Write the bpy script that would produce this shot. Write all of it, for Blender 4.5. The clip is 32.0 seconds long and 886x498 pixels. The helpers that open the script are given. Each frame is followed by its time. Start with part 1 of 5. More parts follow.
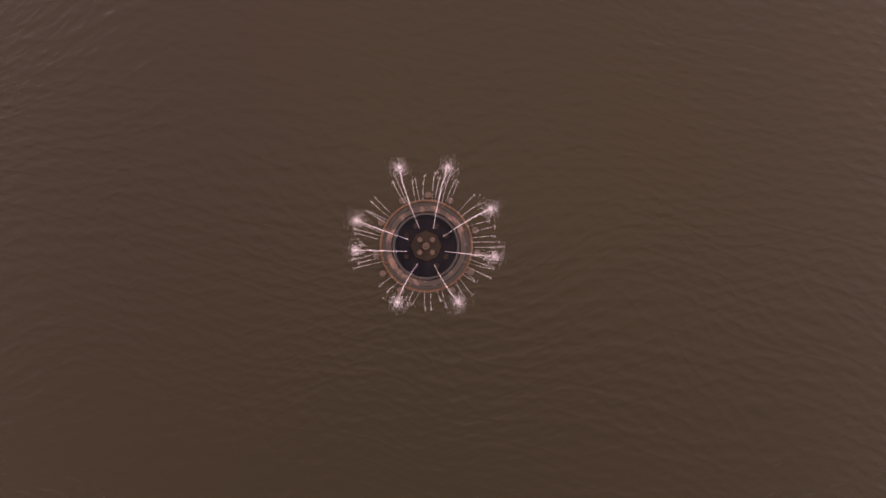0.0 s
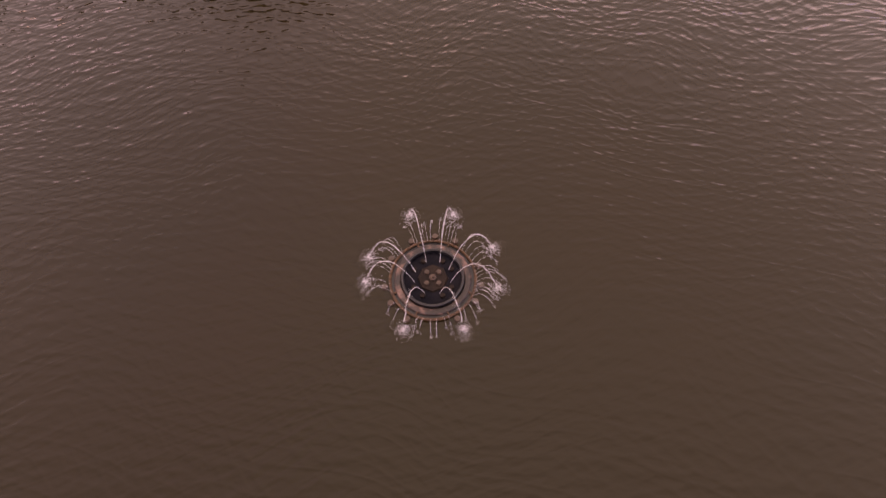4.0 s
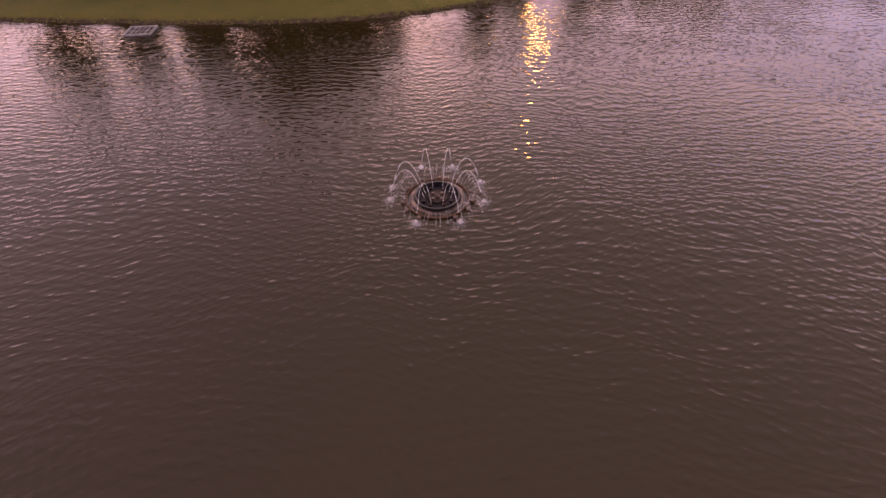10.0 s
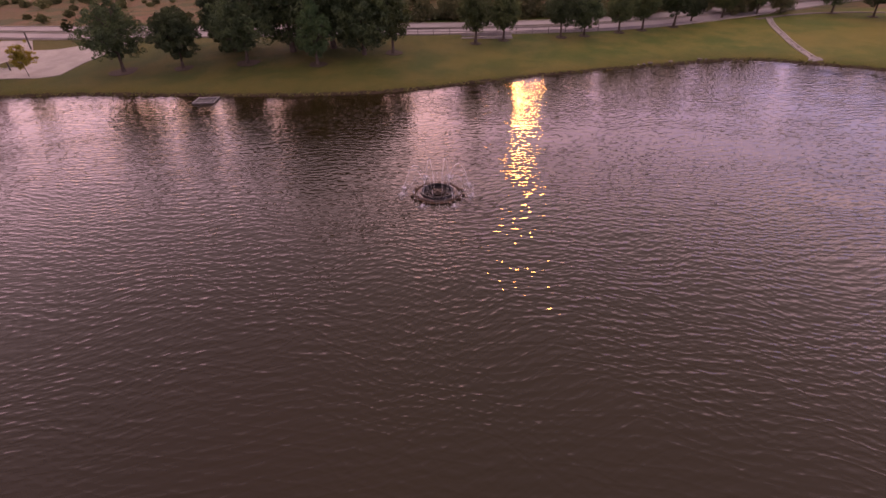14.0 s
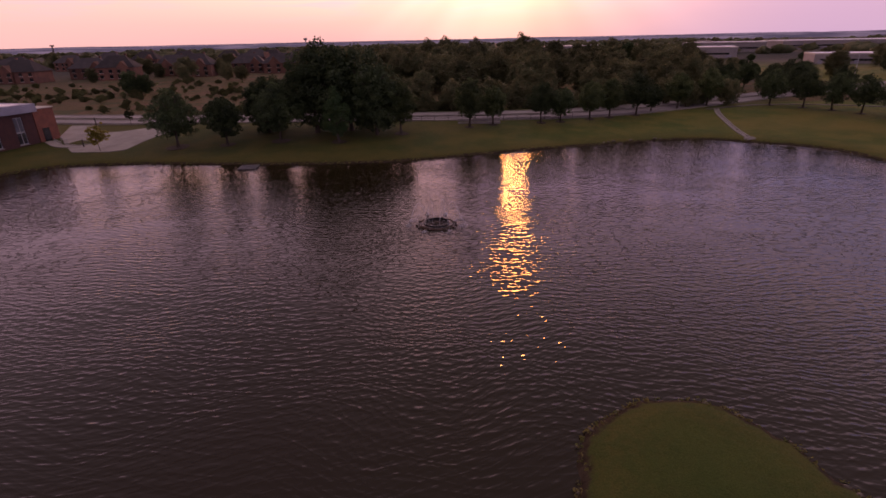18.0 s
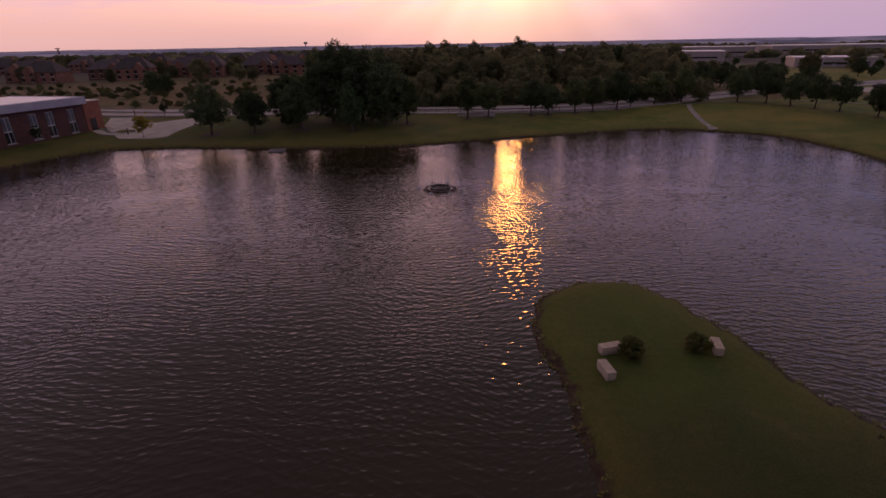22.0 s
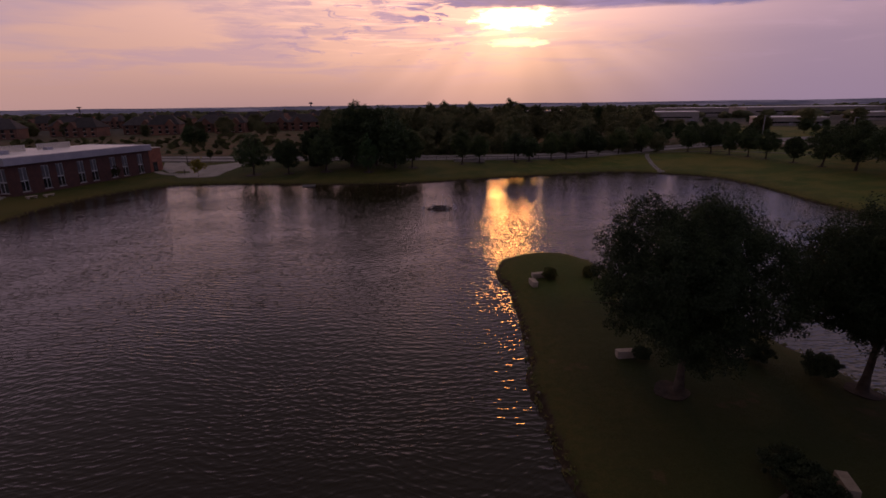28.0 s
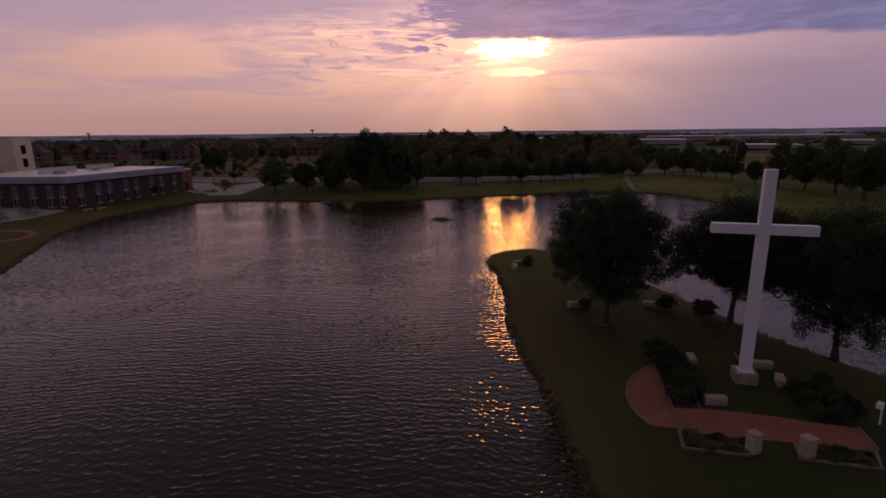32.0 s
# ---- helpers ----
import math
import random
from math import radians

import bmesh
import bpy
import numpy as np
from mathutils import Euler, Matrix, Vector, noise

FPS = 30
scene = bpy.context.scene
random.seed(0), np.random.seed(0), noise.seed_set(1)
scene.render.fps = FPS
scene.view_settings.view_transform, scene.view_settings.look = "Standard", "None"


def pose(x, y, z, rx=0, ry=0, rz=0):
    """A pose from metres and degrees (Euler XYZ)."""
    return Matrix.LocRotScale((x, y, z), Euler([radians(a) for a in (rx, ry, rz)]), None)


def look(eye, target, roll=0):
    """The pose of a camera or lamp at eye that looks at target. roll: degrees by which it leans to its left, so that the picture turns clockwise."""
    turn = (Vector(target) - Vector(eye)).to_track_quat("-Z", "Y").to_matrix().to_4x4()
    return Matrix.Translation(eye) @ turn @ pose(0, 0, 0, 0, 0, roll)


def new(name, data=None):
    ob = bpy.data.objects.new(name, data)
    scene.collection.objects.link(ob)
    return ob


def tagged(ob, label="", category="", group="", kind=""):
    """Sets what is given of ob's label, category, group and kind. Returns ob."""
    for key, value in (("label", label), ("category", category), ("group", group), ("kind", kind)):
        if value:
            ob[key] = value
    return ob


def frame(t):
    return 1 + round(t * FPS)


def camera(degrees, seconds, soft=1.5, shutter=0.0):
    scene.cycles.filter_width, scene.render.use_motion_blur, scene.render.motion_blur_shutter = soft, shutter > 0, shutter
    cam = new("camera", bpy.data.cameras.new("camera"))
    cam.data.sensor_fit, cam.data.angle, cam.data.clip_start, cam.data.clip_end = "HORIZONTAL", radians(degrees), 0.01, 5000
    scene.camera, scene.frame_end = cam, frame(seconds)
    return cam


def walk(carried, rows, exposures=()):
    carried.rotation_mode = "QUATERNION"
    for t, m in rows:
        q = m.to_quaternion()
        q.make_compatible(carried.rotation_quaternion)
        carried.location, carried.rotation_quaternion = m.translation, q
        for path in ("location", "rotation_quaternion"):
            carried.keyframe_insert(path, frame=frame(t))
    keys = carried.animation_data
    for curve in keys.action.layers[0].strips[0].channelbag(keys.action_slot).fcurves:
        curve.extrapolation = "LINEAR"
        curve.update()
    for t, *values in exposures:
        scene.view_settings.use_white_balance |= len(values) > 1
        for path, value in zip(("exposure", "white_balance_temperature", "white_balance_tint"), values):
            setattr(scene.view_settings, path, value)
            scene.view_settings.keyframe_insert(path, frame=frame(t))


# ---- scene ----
# camera: seconds, place, pitch, heading, roll
cam = camera(82.25, 32.0, soft=1.6)
ROWS = [
    (0.0, 0.60, -0.19, 18.23, -89.73, 1.98, -2.03),
    (0.5, 0.59, -1.14, 18.23, -87.49, 1.97, -2.01),
    (1.0, 0.58, -2.08, 18.22, -85.64, 1.95, -1.98),
    (1.5, 0.59, -2.98, 18.17, -84.09, 1.93, -1.96),
    (2.0, 0.60, -3.85, 18.07, -83.09, 1.91, -1.94),
    (2.5, 0.62, -4.73, 17.96, -82.18, 1.89, -1.92),
    (3.0, 0.64, -5.67, 17.83, -78.90, 1.87, -1.90),
    (3.5, 0.66, -6.73, 17.72, -70.23, 1.85, -1.87),
    (5.5, 0.69, -11.21, 17.30, -53.49, 1.78, -1.79),
    (6.0, 0.71, -12.21, 17.18, -53.63, 1.76, -1.76),
    (6.5, 0.73, -13.18, 17.06, -53.69, 1.74, -1.74),
    (7.0, 0.75, -14.16, 16.94, -53.92, 1.72, -1.72),
    (7.5, 0.77, -15.16, 16.83, -54.12, 1.70, -1.70),
    (8.0, 0.78, -16.21, 16.73, -54.23, 1.68, -1.68),
    (8.5, 0.79, -17.34, 16.64, -50.76, 1.66, -1.65),
    (9.0, 0.79, -18.53, 16.56, -46.27, 1.65, -1.63),
    (9.5, 0.79, -19.80, 16.49, -43.64, 1.63, -1.61),
    (10.0, 0.80, -21.11, 16.43, -43.54, 1.61, -1.59),
    (10.5, 0.80, -22.47, 16.38, -43.56, 1.59, -1.57),
    (11.0, 0.81, -23.87, 16.33, -41.83, 1.57, -1.54),
    (11.5, 0.84, -25.29, 16.28, -39.29, 1.55, -1.52),
    (12.0, 0.87, -26.74, 16.23, -35.61, 1.53, -1.50),
    (12.5, 0.91, -28.20, 16.18, -34.97, 1.51, -1.48),
    (13.0, 0.97, -29.66, 16.13, -34.91, 1.49, -1.46),
    (13.5, 1.04, -31.14, 16.09, -34.87, 1.48, -1.43),
    (14.0, 1.11, -32.61, 16.04, -32.41, 1.46, -1.41),
    (14.5, 1.18, -34.09, 16.00, -28.56, 1.44, -1.39),
    (16.5, 1.44, -39.97, 15.89, -25.49, 1.36, -1.30),
    (17.0, 1.49, -41.43, 15.88, -23.31, 1.34, -1.28),
    (17.5, 1.53, -42.88, 15.86, -22.55, 1.32, -1.26),
    (18.0, 1.55, -44.34, 15.85, -22.44, 1.31, -1.24),
    (18.5, 1.57, -45.81, 15.83, -22.36, 1.29, -1.22),
    (19.0, 1.57, -47.28, 15.81, -22.34, 1.27, -1.19),
    (19.5, 1.56, -48.78, 15.77, -22.33, 1.25, -1.17),
    (20.0, 1.53, -50.29, 15.73, -22.33, 1.23, -1.15),
    (20.5, 1.49, -51.82, 15.66, -22.25, 1.21, -1.13),
    (21.0, 1.44, -53.38, 15.59, -22.22, 1.19, -1.11),
    (21.5, 1.39, -54.95, 15.51, -22.20, 1.17, -1.08),
    (22.0, 1.34, -56.54, 15.43, -22.01, 1.16, -1.06),
    (22.5, 1.29, -58.15, 15.35, -18.47, 1.14, -1.04),
    (23.0, 1.26, -59.78, 15.28, -16.11, 1.12, -1.02),
    (23.5, 1.24, -61.42, 15.22, -16.05, 1.10, -1.00),
    (24.0, 1.24, -63.07, 15.19, -16.01, 1.08, -0.97),
    (24.5, 1.27, -64.73, 15.17, -16.02, 1.06, -0.95),
    (25.0, 1.32, -66.41, 15.18, -15.96, 1.04, -0.93),
    (25.5, 1.39, -68.09, 15.20, -15.96, 1.02, -0.91),
    (27.5, 1.66, -74.88, 15.34, -15.92, 0.95, -0.82),
    (28.0, 1.71, -76.58, 15.37, -15.89, 0.93, -0.80),
    (28.5, 1.73, -78.29, 15.39, -15.86, 0.91, -0.78),
    (29.0, 1.73, -80.00, 15.41, -15.86, 0.89, -0.75),
    (29.5, 1.72, -81.71, 15.41, -15.84, 0.87, -0.73),
    (30.0, 1.69, -83.42, 15.41, -13.45, 0.85, -0.71),
    (30.5, 1.65, -85.13, 15.40, -12.98, 0.83, -0.69),
    (31.0, 1.60, -86.85, 15.39, -12.92, 0.82, -0.67),
    (31.5, 1.54, -88.56, 15.38, -12.95, 0.80, -0.64),
    (32.0, 1.48, -90.27, 15.36, -12.98, 0.78, -0.62),
]
EXPOSURES = [(0.0, 3.48, 8200, 11), (3.0, 3.46, 8150, 11), (6.0, 3.32, 8100, 12), (8.0, 3.24, 8000, 14), (9.5, 3.06, 7800, 19), (12.5, 2.74, 7450, 23), (14.0, 2.62, 7500, 25), (14.5, 2.36, 7450, 28), (17.0, 1.35, 7050, 27), (19.0, 1.08, 6900, 26), (21.0, 0.88, 6700, 19), (22.0, 0.88, 6600, 16), (23.0, 0.36, 6550, 15), (24.0, 0.28, 6450, 12), (32.0, 0.05, 6450, 12)]
walk(cam, [(t, pose(x, y, z, 90 + p, 0, h) @ pose(0, 0, 0, 0, 0, r)) for t, x, y, z, p, h, r in ROWS], EXPOSURES)

# ---- world and sun: a low sun behind broken evening cloud ----
SUN_AZ, SUN_EL = 6.67, 8.5
SUN = Vector((math.sin(radians(SUN_AZ)) * math.cos(radians(SUN_EL)), math.cos(radians(SUN_AZ)) * math.cos(radians(SUN_EL)), math.sin(radians(SUN_EL))))


class Nodes:
    """A short way to write node trees."""

    def __init__(self, tree):
        self.tree = tree
        tree.nodes.clear()

    def add(self, kind, props=(), **inputs):
        n = self.tree.nodes.new(kind)
        for k, v in dict(props).items():
            if k == "operation":
                n.operation = v
            elif k == "noise_dimensions":
                n.noise_dimensions = v
            elif k == "sky_type":
                n.sky_type = v
            elif k == "interpolation_type":
                n.interpolation_type = v
            elif k == "data_type":
                n.data_type = v
            elif k == "feature":
                n.feature = v
            elif k == "clamp":
                n.use_clamp = v
        for k, v in inputs.items():
            key = int(k[1:]) if k[0] == "i" and k[1:].isdigit() else k.replace("_", " ")
            self.put(n.inputs[key], v)
        return n

    def put(self, socket, v):
        if hasattr(v, "is_output"):
            self.tree.links.new(v, socket)
        elif isinstance(v, tuple) and len(v) == 3 and socket.type == "RGBA":
            socket.default_value = (*v, 1)
        else:
            socket.default_value = v

    def math(self, op, a, b=0.0, clamp=False):
        return self.add("ShaderNodeMath", {"operation": op, "clamp": clamp}, i0=a, i1=b).outputs[0]

    def step(self, v, lo, hi, a=0.0, b=1.0):
        return self.add("ShaderNodeMapRange", {"interpolation_type": "SMOOTHSTEP"}, i0=v, i1=lo, i2=hi, i3=a, i4=b).outputs[0]

    def dot(self, a, b):
        return self.add("ShaderNodeVectorMath", {"operation": "DOT_PRODUCT"}, i0=a, i1=b).outputs["Value"]

    def vec(self, x, y, z):
        return self.add("ShaderNodeCombineXYZ", i0=x, i1=y, i2=z).outputs[0]

    def noise(self, vector, scale, detail=4.0, rough=0.55, distort=0.0):
        return self.add("ShaderNodeTexNoise", Vector=vector, Scale=scale, Detail=detail, Roughness=rough, Distortion=distort).outputs[0]

    def mix(self, f, a, b):
        n = self.tree.nodes.new("ShaderNodeMix")
        n.data_type = "RGBA"
        for key, v in ((0, f), (6, a), (7, b)):
            self.put(n.inputs[key], v)
        return n.outputs[2]

    def scaled(self, colour, f):
        return self.add("ShaderNodeVectorMath", {"operation": "SCALE"}, i0=colour, Scale=f).outputs[0]

    def plus(self, a, b):
        return self.add("ShaderNodeVectorMath", {"operation": "ADD"}, i0=a, i1=b).outputs[0]

    def ramp(self, f, stops):
        n = self.add("ShaderNodeValToRGB", i0=f)
        e = n.color_ramp.elements
        while len(e) < len(stops):
            e.new(0.5)
        for el, (p, c) in zip(e, stops):
            el.position, el.color = p, (*c, 1)
        return n.outputs[0]


def make_world():
    world = bpy.data.worlds.new("evening_sky")
    scene.world = world
    world.use_nodes = True
    n = Nodes(world.node_tree)
    d = n.add("ShaderNodeTexCoord").outputs["Generated"]
    up = n.dot(d, (0, 0, 1))
    right = Vector((math.cos(radians(SUN_AZ)), -math.sin(radians(SUN_AZ)), 0))
    u = n.dot(d, tuple(right))
    ahead = n.dot(d, (math.sin(radians(SUN_AZ)), math.cos(radians(SUN_AZ)), 0))
    s = n.math("MAXIMUM", n.dot(d, tuple(SUN)), 0.0)
    w = n.math("SUBTRACT", up, SUN.z)
    base = n.ramp(up, [(0.0, (0.36, 0.212, 0.215)), (0.03, (0.45, 0.257, 0.228)), (0.08, (0.69, 0.388, 0.300)), (0.16, (0.88, 0.50, 0.395)), (0.28, (0.84, 0.53, 0.56)), (0.40, (0.38, 0.278, 0.325)), (0.52, (0.20, 0.157, 0.178)), (1.0, (0.18, 0.145, 0.15))])
    cool = n.mix(n.math("MULTIPLY", n.step(u, 0.0, 0.48, 0.0, 0.86), n.step(up, 0.36, 0.2)), base, (0.255, 0.185, 0.28))
    cool = n.mix(n.math("MULTIPLY", n.step(u, -0.30, -0.75, 0.0, 0.6), n.step(up, 0.36, 0.24)), cool, (0.47, 0.275, 0.25))
    cool = n.mix(n.math("MULTIPLY", n.step(u, -0.08, -0.45, 0.0, 0.85), n.math("MULTIPLY", n.step(up, 0.19, 0.27), n.step(up, 0.42, 0.33))), cool, (0.45, 0.300, 0.385))
    cool = n.mix(n.math("MULTIPLY", n.step(u, -0.12, -0.48, 0.0, 0.85), n.step(up, 0.28, 0.38)), cool, (0.17, 0.13, 0.155))
    cool = n.mix(n.step(ahead, 0.3, -0.5, 0.0, 0.9), cool, (0.10, 0.086, 0.092))
    # cloud layers: long streaks low down, a heavy bank above and to the right, grey cloud high on the left
    streak = n.noise(n.vec(n.math("MULTIPLY", u, 3.2), n.math("MULTIPLY", ahead, 1.2), n.math("MULTIPLY", up, 24.0)), 1.6, 7.0, 0.62, 0.5)
    puff = n.noise(n.vec(n.math("MULTIPLY", u, 9.0), ahead, n.math("MULTIPLY", up, 46.0)), 1.7, 8.0, 0.62, 0.9)
    soft = n.noise(n.vec(n.math("MULTIPLY", u, 2.0), ahead, n.math("MULTIPLY", up, 9.0)), 1.5, 5.0, 0.55, 0.3)
    low = n.math("MULTIPLY", n.step(streak, 0.46, 0.66), n.math("MULTIPLY", n.step(up, 0.02, 0.08), n.step(up, 0.34, 0.2)))
    sky = n.mix(n.math("MULTIPLY", low, 0.55), cool, (0.40, 0.26, 0.34))
    high = n.math("ADD", up, n.math("ADD", n.math("MULTIPLY", n.math("SUBTRACT", soft, 0.5), 0.30), n.math("MULTIPLY", n.math("ADD", u, 0.35), -0.16)))
    sky = n.mix(n.math("MULTIPLY", n.math("MULTIPLY", n.step(high, 0.13, 0.22), n.step(up, 0.36, 0.22)), n.step(u, -0.05, -0.3, 0.0, 0.75)), sky, (0.36, 0.255, 0.35))
    thin = n.math("MULTIPLY", n.step(puff, 0.52, 0.60), n.math("MULTIPLY", n.step(w, -0.085, -0.05), n.step(w, 0.10, 0.02)))
    thin = n.math("MULTIPLY", thin, n.math("MULTIPLY", n.step(u, 0.10, -0.05), n.step(u, -0.55, -0.28)))
    sky = n.mix(n.math("MULTIPLY", thin, 0.72), sky, (0.36, 0.235, 0.35))
    lit = n.noise(n.vec(n.math("MULTIPLY", u, 4.5), ahead, n.math("MULTIPLY", up, 62.0)), 1.5, 7.0, 0.6, 1.1)
    lit = n.math("MULTIPLY", n.step(lit, 0.5, 0.62), n.math("MULTIPLY", n.math("MULTIPLY", n.step(w, -0.07, -0.02), n.step(w, 0.09, 0.03)), n.math("MULTIPLY", n.step(u, 0.16, 0.02), n.step(u, -0.5, -0.15))))
    sky = n.plus(sky, n.scaled((0.42, 0.20, 0.10), lit))
    flat = n.math("SUBTRACT", n.math("DIVIDE", up, n.math("MAXIMUM", ahead, 0.25)), math.tan(radians(SUN_EL)))
    edge = n.math("ADD", flat, n.math("ADD", n.math("MULTIPLY", n.math("SUBTRACT", streak, 0.5), 0.035), n.math("MULTIPLY", n.step(u, 0.0, -0.2), n.math("MULTIPLY", n.math("SUBTRACT", puff, 0.5), 0.22))))
    side = n.step(n.math("ADD", u, n.math("MULTIPLY", n.math("SUBTRACT", puff, 0.5), 0.35)), -0.20, -0.10)
    bank = n.math("MULTIPLY", n.math("MULTIPLY", n.step(edge, 0.005, 0.019), side), n.step(w, 0.24, 0.12))
    rim = n.math("MULTIPLY", n.math("MULTIPLY", n.step(edge, -0.055, 0.005), n.step(edge, 0.019, 0.007)), n.step(u, -0.06, 0.06))
    sky = n.plus(sky, n.scaled((0.20, 0.11, 0.09), n.math("MULTIPLY", rim, n.step(u, 0.75, 0.1))))
    # glow round the sun, and the two gaps in the cloud through which it breaks
    sky = n.plus(sky, n.scaled((0.17, 0.075, 0.045), n.math("MULTIPLY", n.math("POWER", s, 24.0), n.step(u, 0.06, -0.12))))
    sky = n.plus(sky, n.scaled((0.20, 0.095, 0.045), n.math("POWER", s, 90.0)))
    sky = n.plus(sky, n.scaled((0.55, 0.27, 0.10), n.math("POWER", s, 420.0)))
    fan = n.noise(n.vec(n.math("DIVIDE", u, n.math("ADD", n.math("ABSOLUTE", n.math("SUBTRACT", w, 0.03)), 0.02)), 0.0, 0.0), 0.9, 2.0, 0.5)
    below = n.math("MULTIPLY", n.step(w, -0.02, -0.07), n.step(n.math("ABSOLUTE", u), 0.38, 0.06))
    sky = n.scaled(sky, n.math("ADD", 1.0, n.math("MULTIPLY", n.math("SUBTRACT", fan, 0.5), n.math("MULTIPLY", below, 1.15))))
    purple = n.mix(n.step(u, 0.05, 0.6), (0.235, 0.160, 0.290), (0.165, 0.160, 0.300))
    purple = n.scaled(purple, n.step(puff, 0.3, 0.7, 0.85, 1.22))
    sky = n.mix(n.math("MULTIPLY", bank, 0.9), sky, purple)
    rag = n.noise(n.vec(n.math("MULTIPLY", u, 26.0), ahead, n.math("MULTIPLY", up, 95.0)), 1.0, 5.0, 0.65, 0.6)
    wob = n.math("MULTIPLY", n.math("SUBTRACT", rag, 0.5), 3.6)

    def gap(du, dw, ru, rw, strength, colour):
        a = n.math("DIVIDE", n.math("SUBTRACT", u, du), ru)
        b = n.math("DIVIDE", n.math("SUBTRACT", w, dw), rw)
        r = n.math("ADD", n.math("ADD", n.math("MULTIPLY", a, a), n.math("MULTIPLY", b, b)), wob)
        m = n.math("MULTIPLY", n.math("MULTIPLY", n.step(r, 1.4, 0.2), n.step(w, 0.020, 0.010)), n.step(ahead, 0.0, 0.2))
        return n.scaled(colour, n.math("MULTIPLY", m, strength))

    sky = n.plus(sky, gap(0.0, 0.000, 0.074, 0.018, GAP, (1.0, 0.50, 0.16)))
    sky = n.plus(sky, gap(0.008, -0.042, 0.052, 0.008, GAP * 0.2, (1.0, 0.54, 0.16)))
    sky = n.mix(n.step(up, -0.002, -0.03), sky, (0.05, 0.04, 0.045))
    air = n.add("ShaderNodeTexSky", {"sky_type": "NISHITA"})
    air.sun_disc, air.sun_elevation, air.sun_rotation = False, radians(SUN_EL), radians(SUN_AZ)
    total = n.plus(sky, n.scaled(air.outputs[0], 0.0008))
    bg = n.add("ShaderNodeBackground", Color=total, Strength=SKY)
    out = n.add("ShaderNodeOutputWorld")
    n.tree.links.new(bg.outputs[0], out.inputs[0])


SKY, GAP = 1.0, 5.5
make_world()
sun = new("sun", bpy.data.lights.new("sun", "SUN"))
sun.data.energy, sun.data.angle, sun.data.color = 0.13, radians(5.2), (1.0, 0.36, 0.07)
sun.matrix_world = look(SUN * 100, (0, 0, 0))

# ---- materials ----
def surface(name, c1, c2, scale=1.0, rough=0.8, bump=0.0, fine=8.0, metal=0.0, spread=(0.35, 0.65), vary=0.0, stretch=(1, 1, 1), translucent=0.0, spec=0.5, grit=0.2):
    """Two colours mixed by coarse noise, darkened and lightened by fine grain, with relief."""
    m = bpy.data.materials.new(name)
    m.use_nodes = True
    n = Nodes(m.node_tree)
    co = n.add("ShaderNodeTexCoord").outputs["Object"]
    if stretch != (1, 1, 1):
        co = n.add("ShaderNodeVectorMath", {"operation": "MULTIPLY"}, i0=co, i1=stretch).outputs[0]
    coarse, grain = n.noise(co, scale, 5.0), n.noise(co, scale * fine, 4.0, 0.7)
    colour = n.mix(n.step(coarse, *spread), c1, c2)
    colour = n.scaled(colour, n.step(grain, 0.2, 0.8, 1 - grit, 1 + grit))
    if vary:
        rnd = n.add("ShaderNodeObjectInfo").outputs["Random"]
        colour = n.scaled(colour, n.step(rnd, 0.0, 1.0, 1 - vary, 1 + vary))
    p = n.add("ShaderNodeBsdfPrincipled", Base_Color=colour, Roughness=rough, Metallic=metal, Specular_IOR_Level=spec)
    if bump:
        b = n.add("ShaderNodeBump", Strength=bump, Distance=0.05, Height=n.math("ADD", grain, n.math("MULTIPLY", coarse, 0.6)))
        n.tree.links.new(b.outputs[0], p.inputs["Normal"])
    shader = p.outputs[0]
    if translucent:
        tr = n.add("ShaderNodeBsdfTranslucent", Color=n.scaled(colour, 1.4))
        mx = n.add("ShaderNodeMixShader", i0=translucent, i1=p.outputs[0], i2=tr.outputs[0])
        shader = mx.outputs[0]
    out = n.add("ShaderNodeOutputMaterial")
    n.tree.links.new(shader, out.inputs[0])
    return m


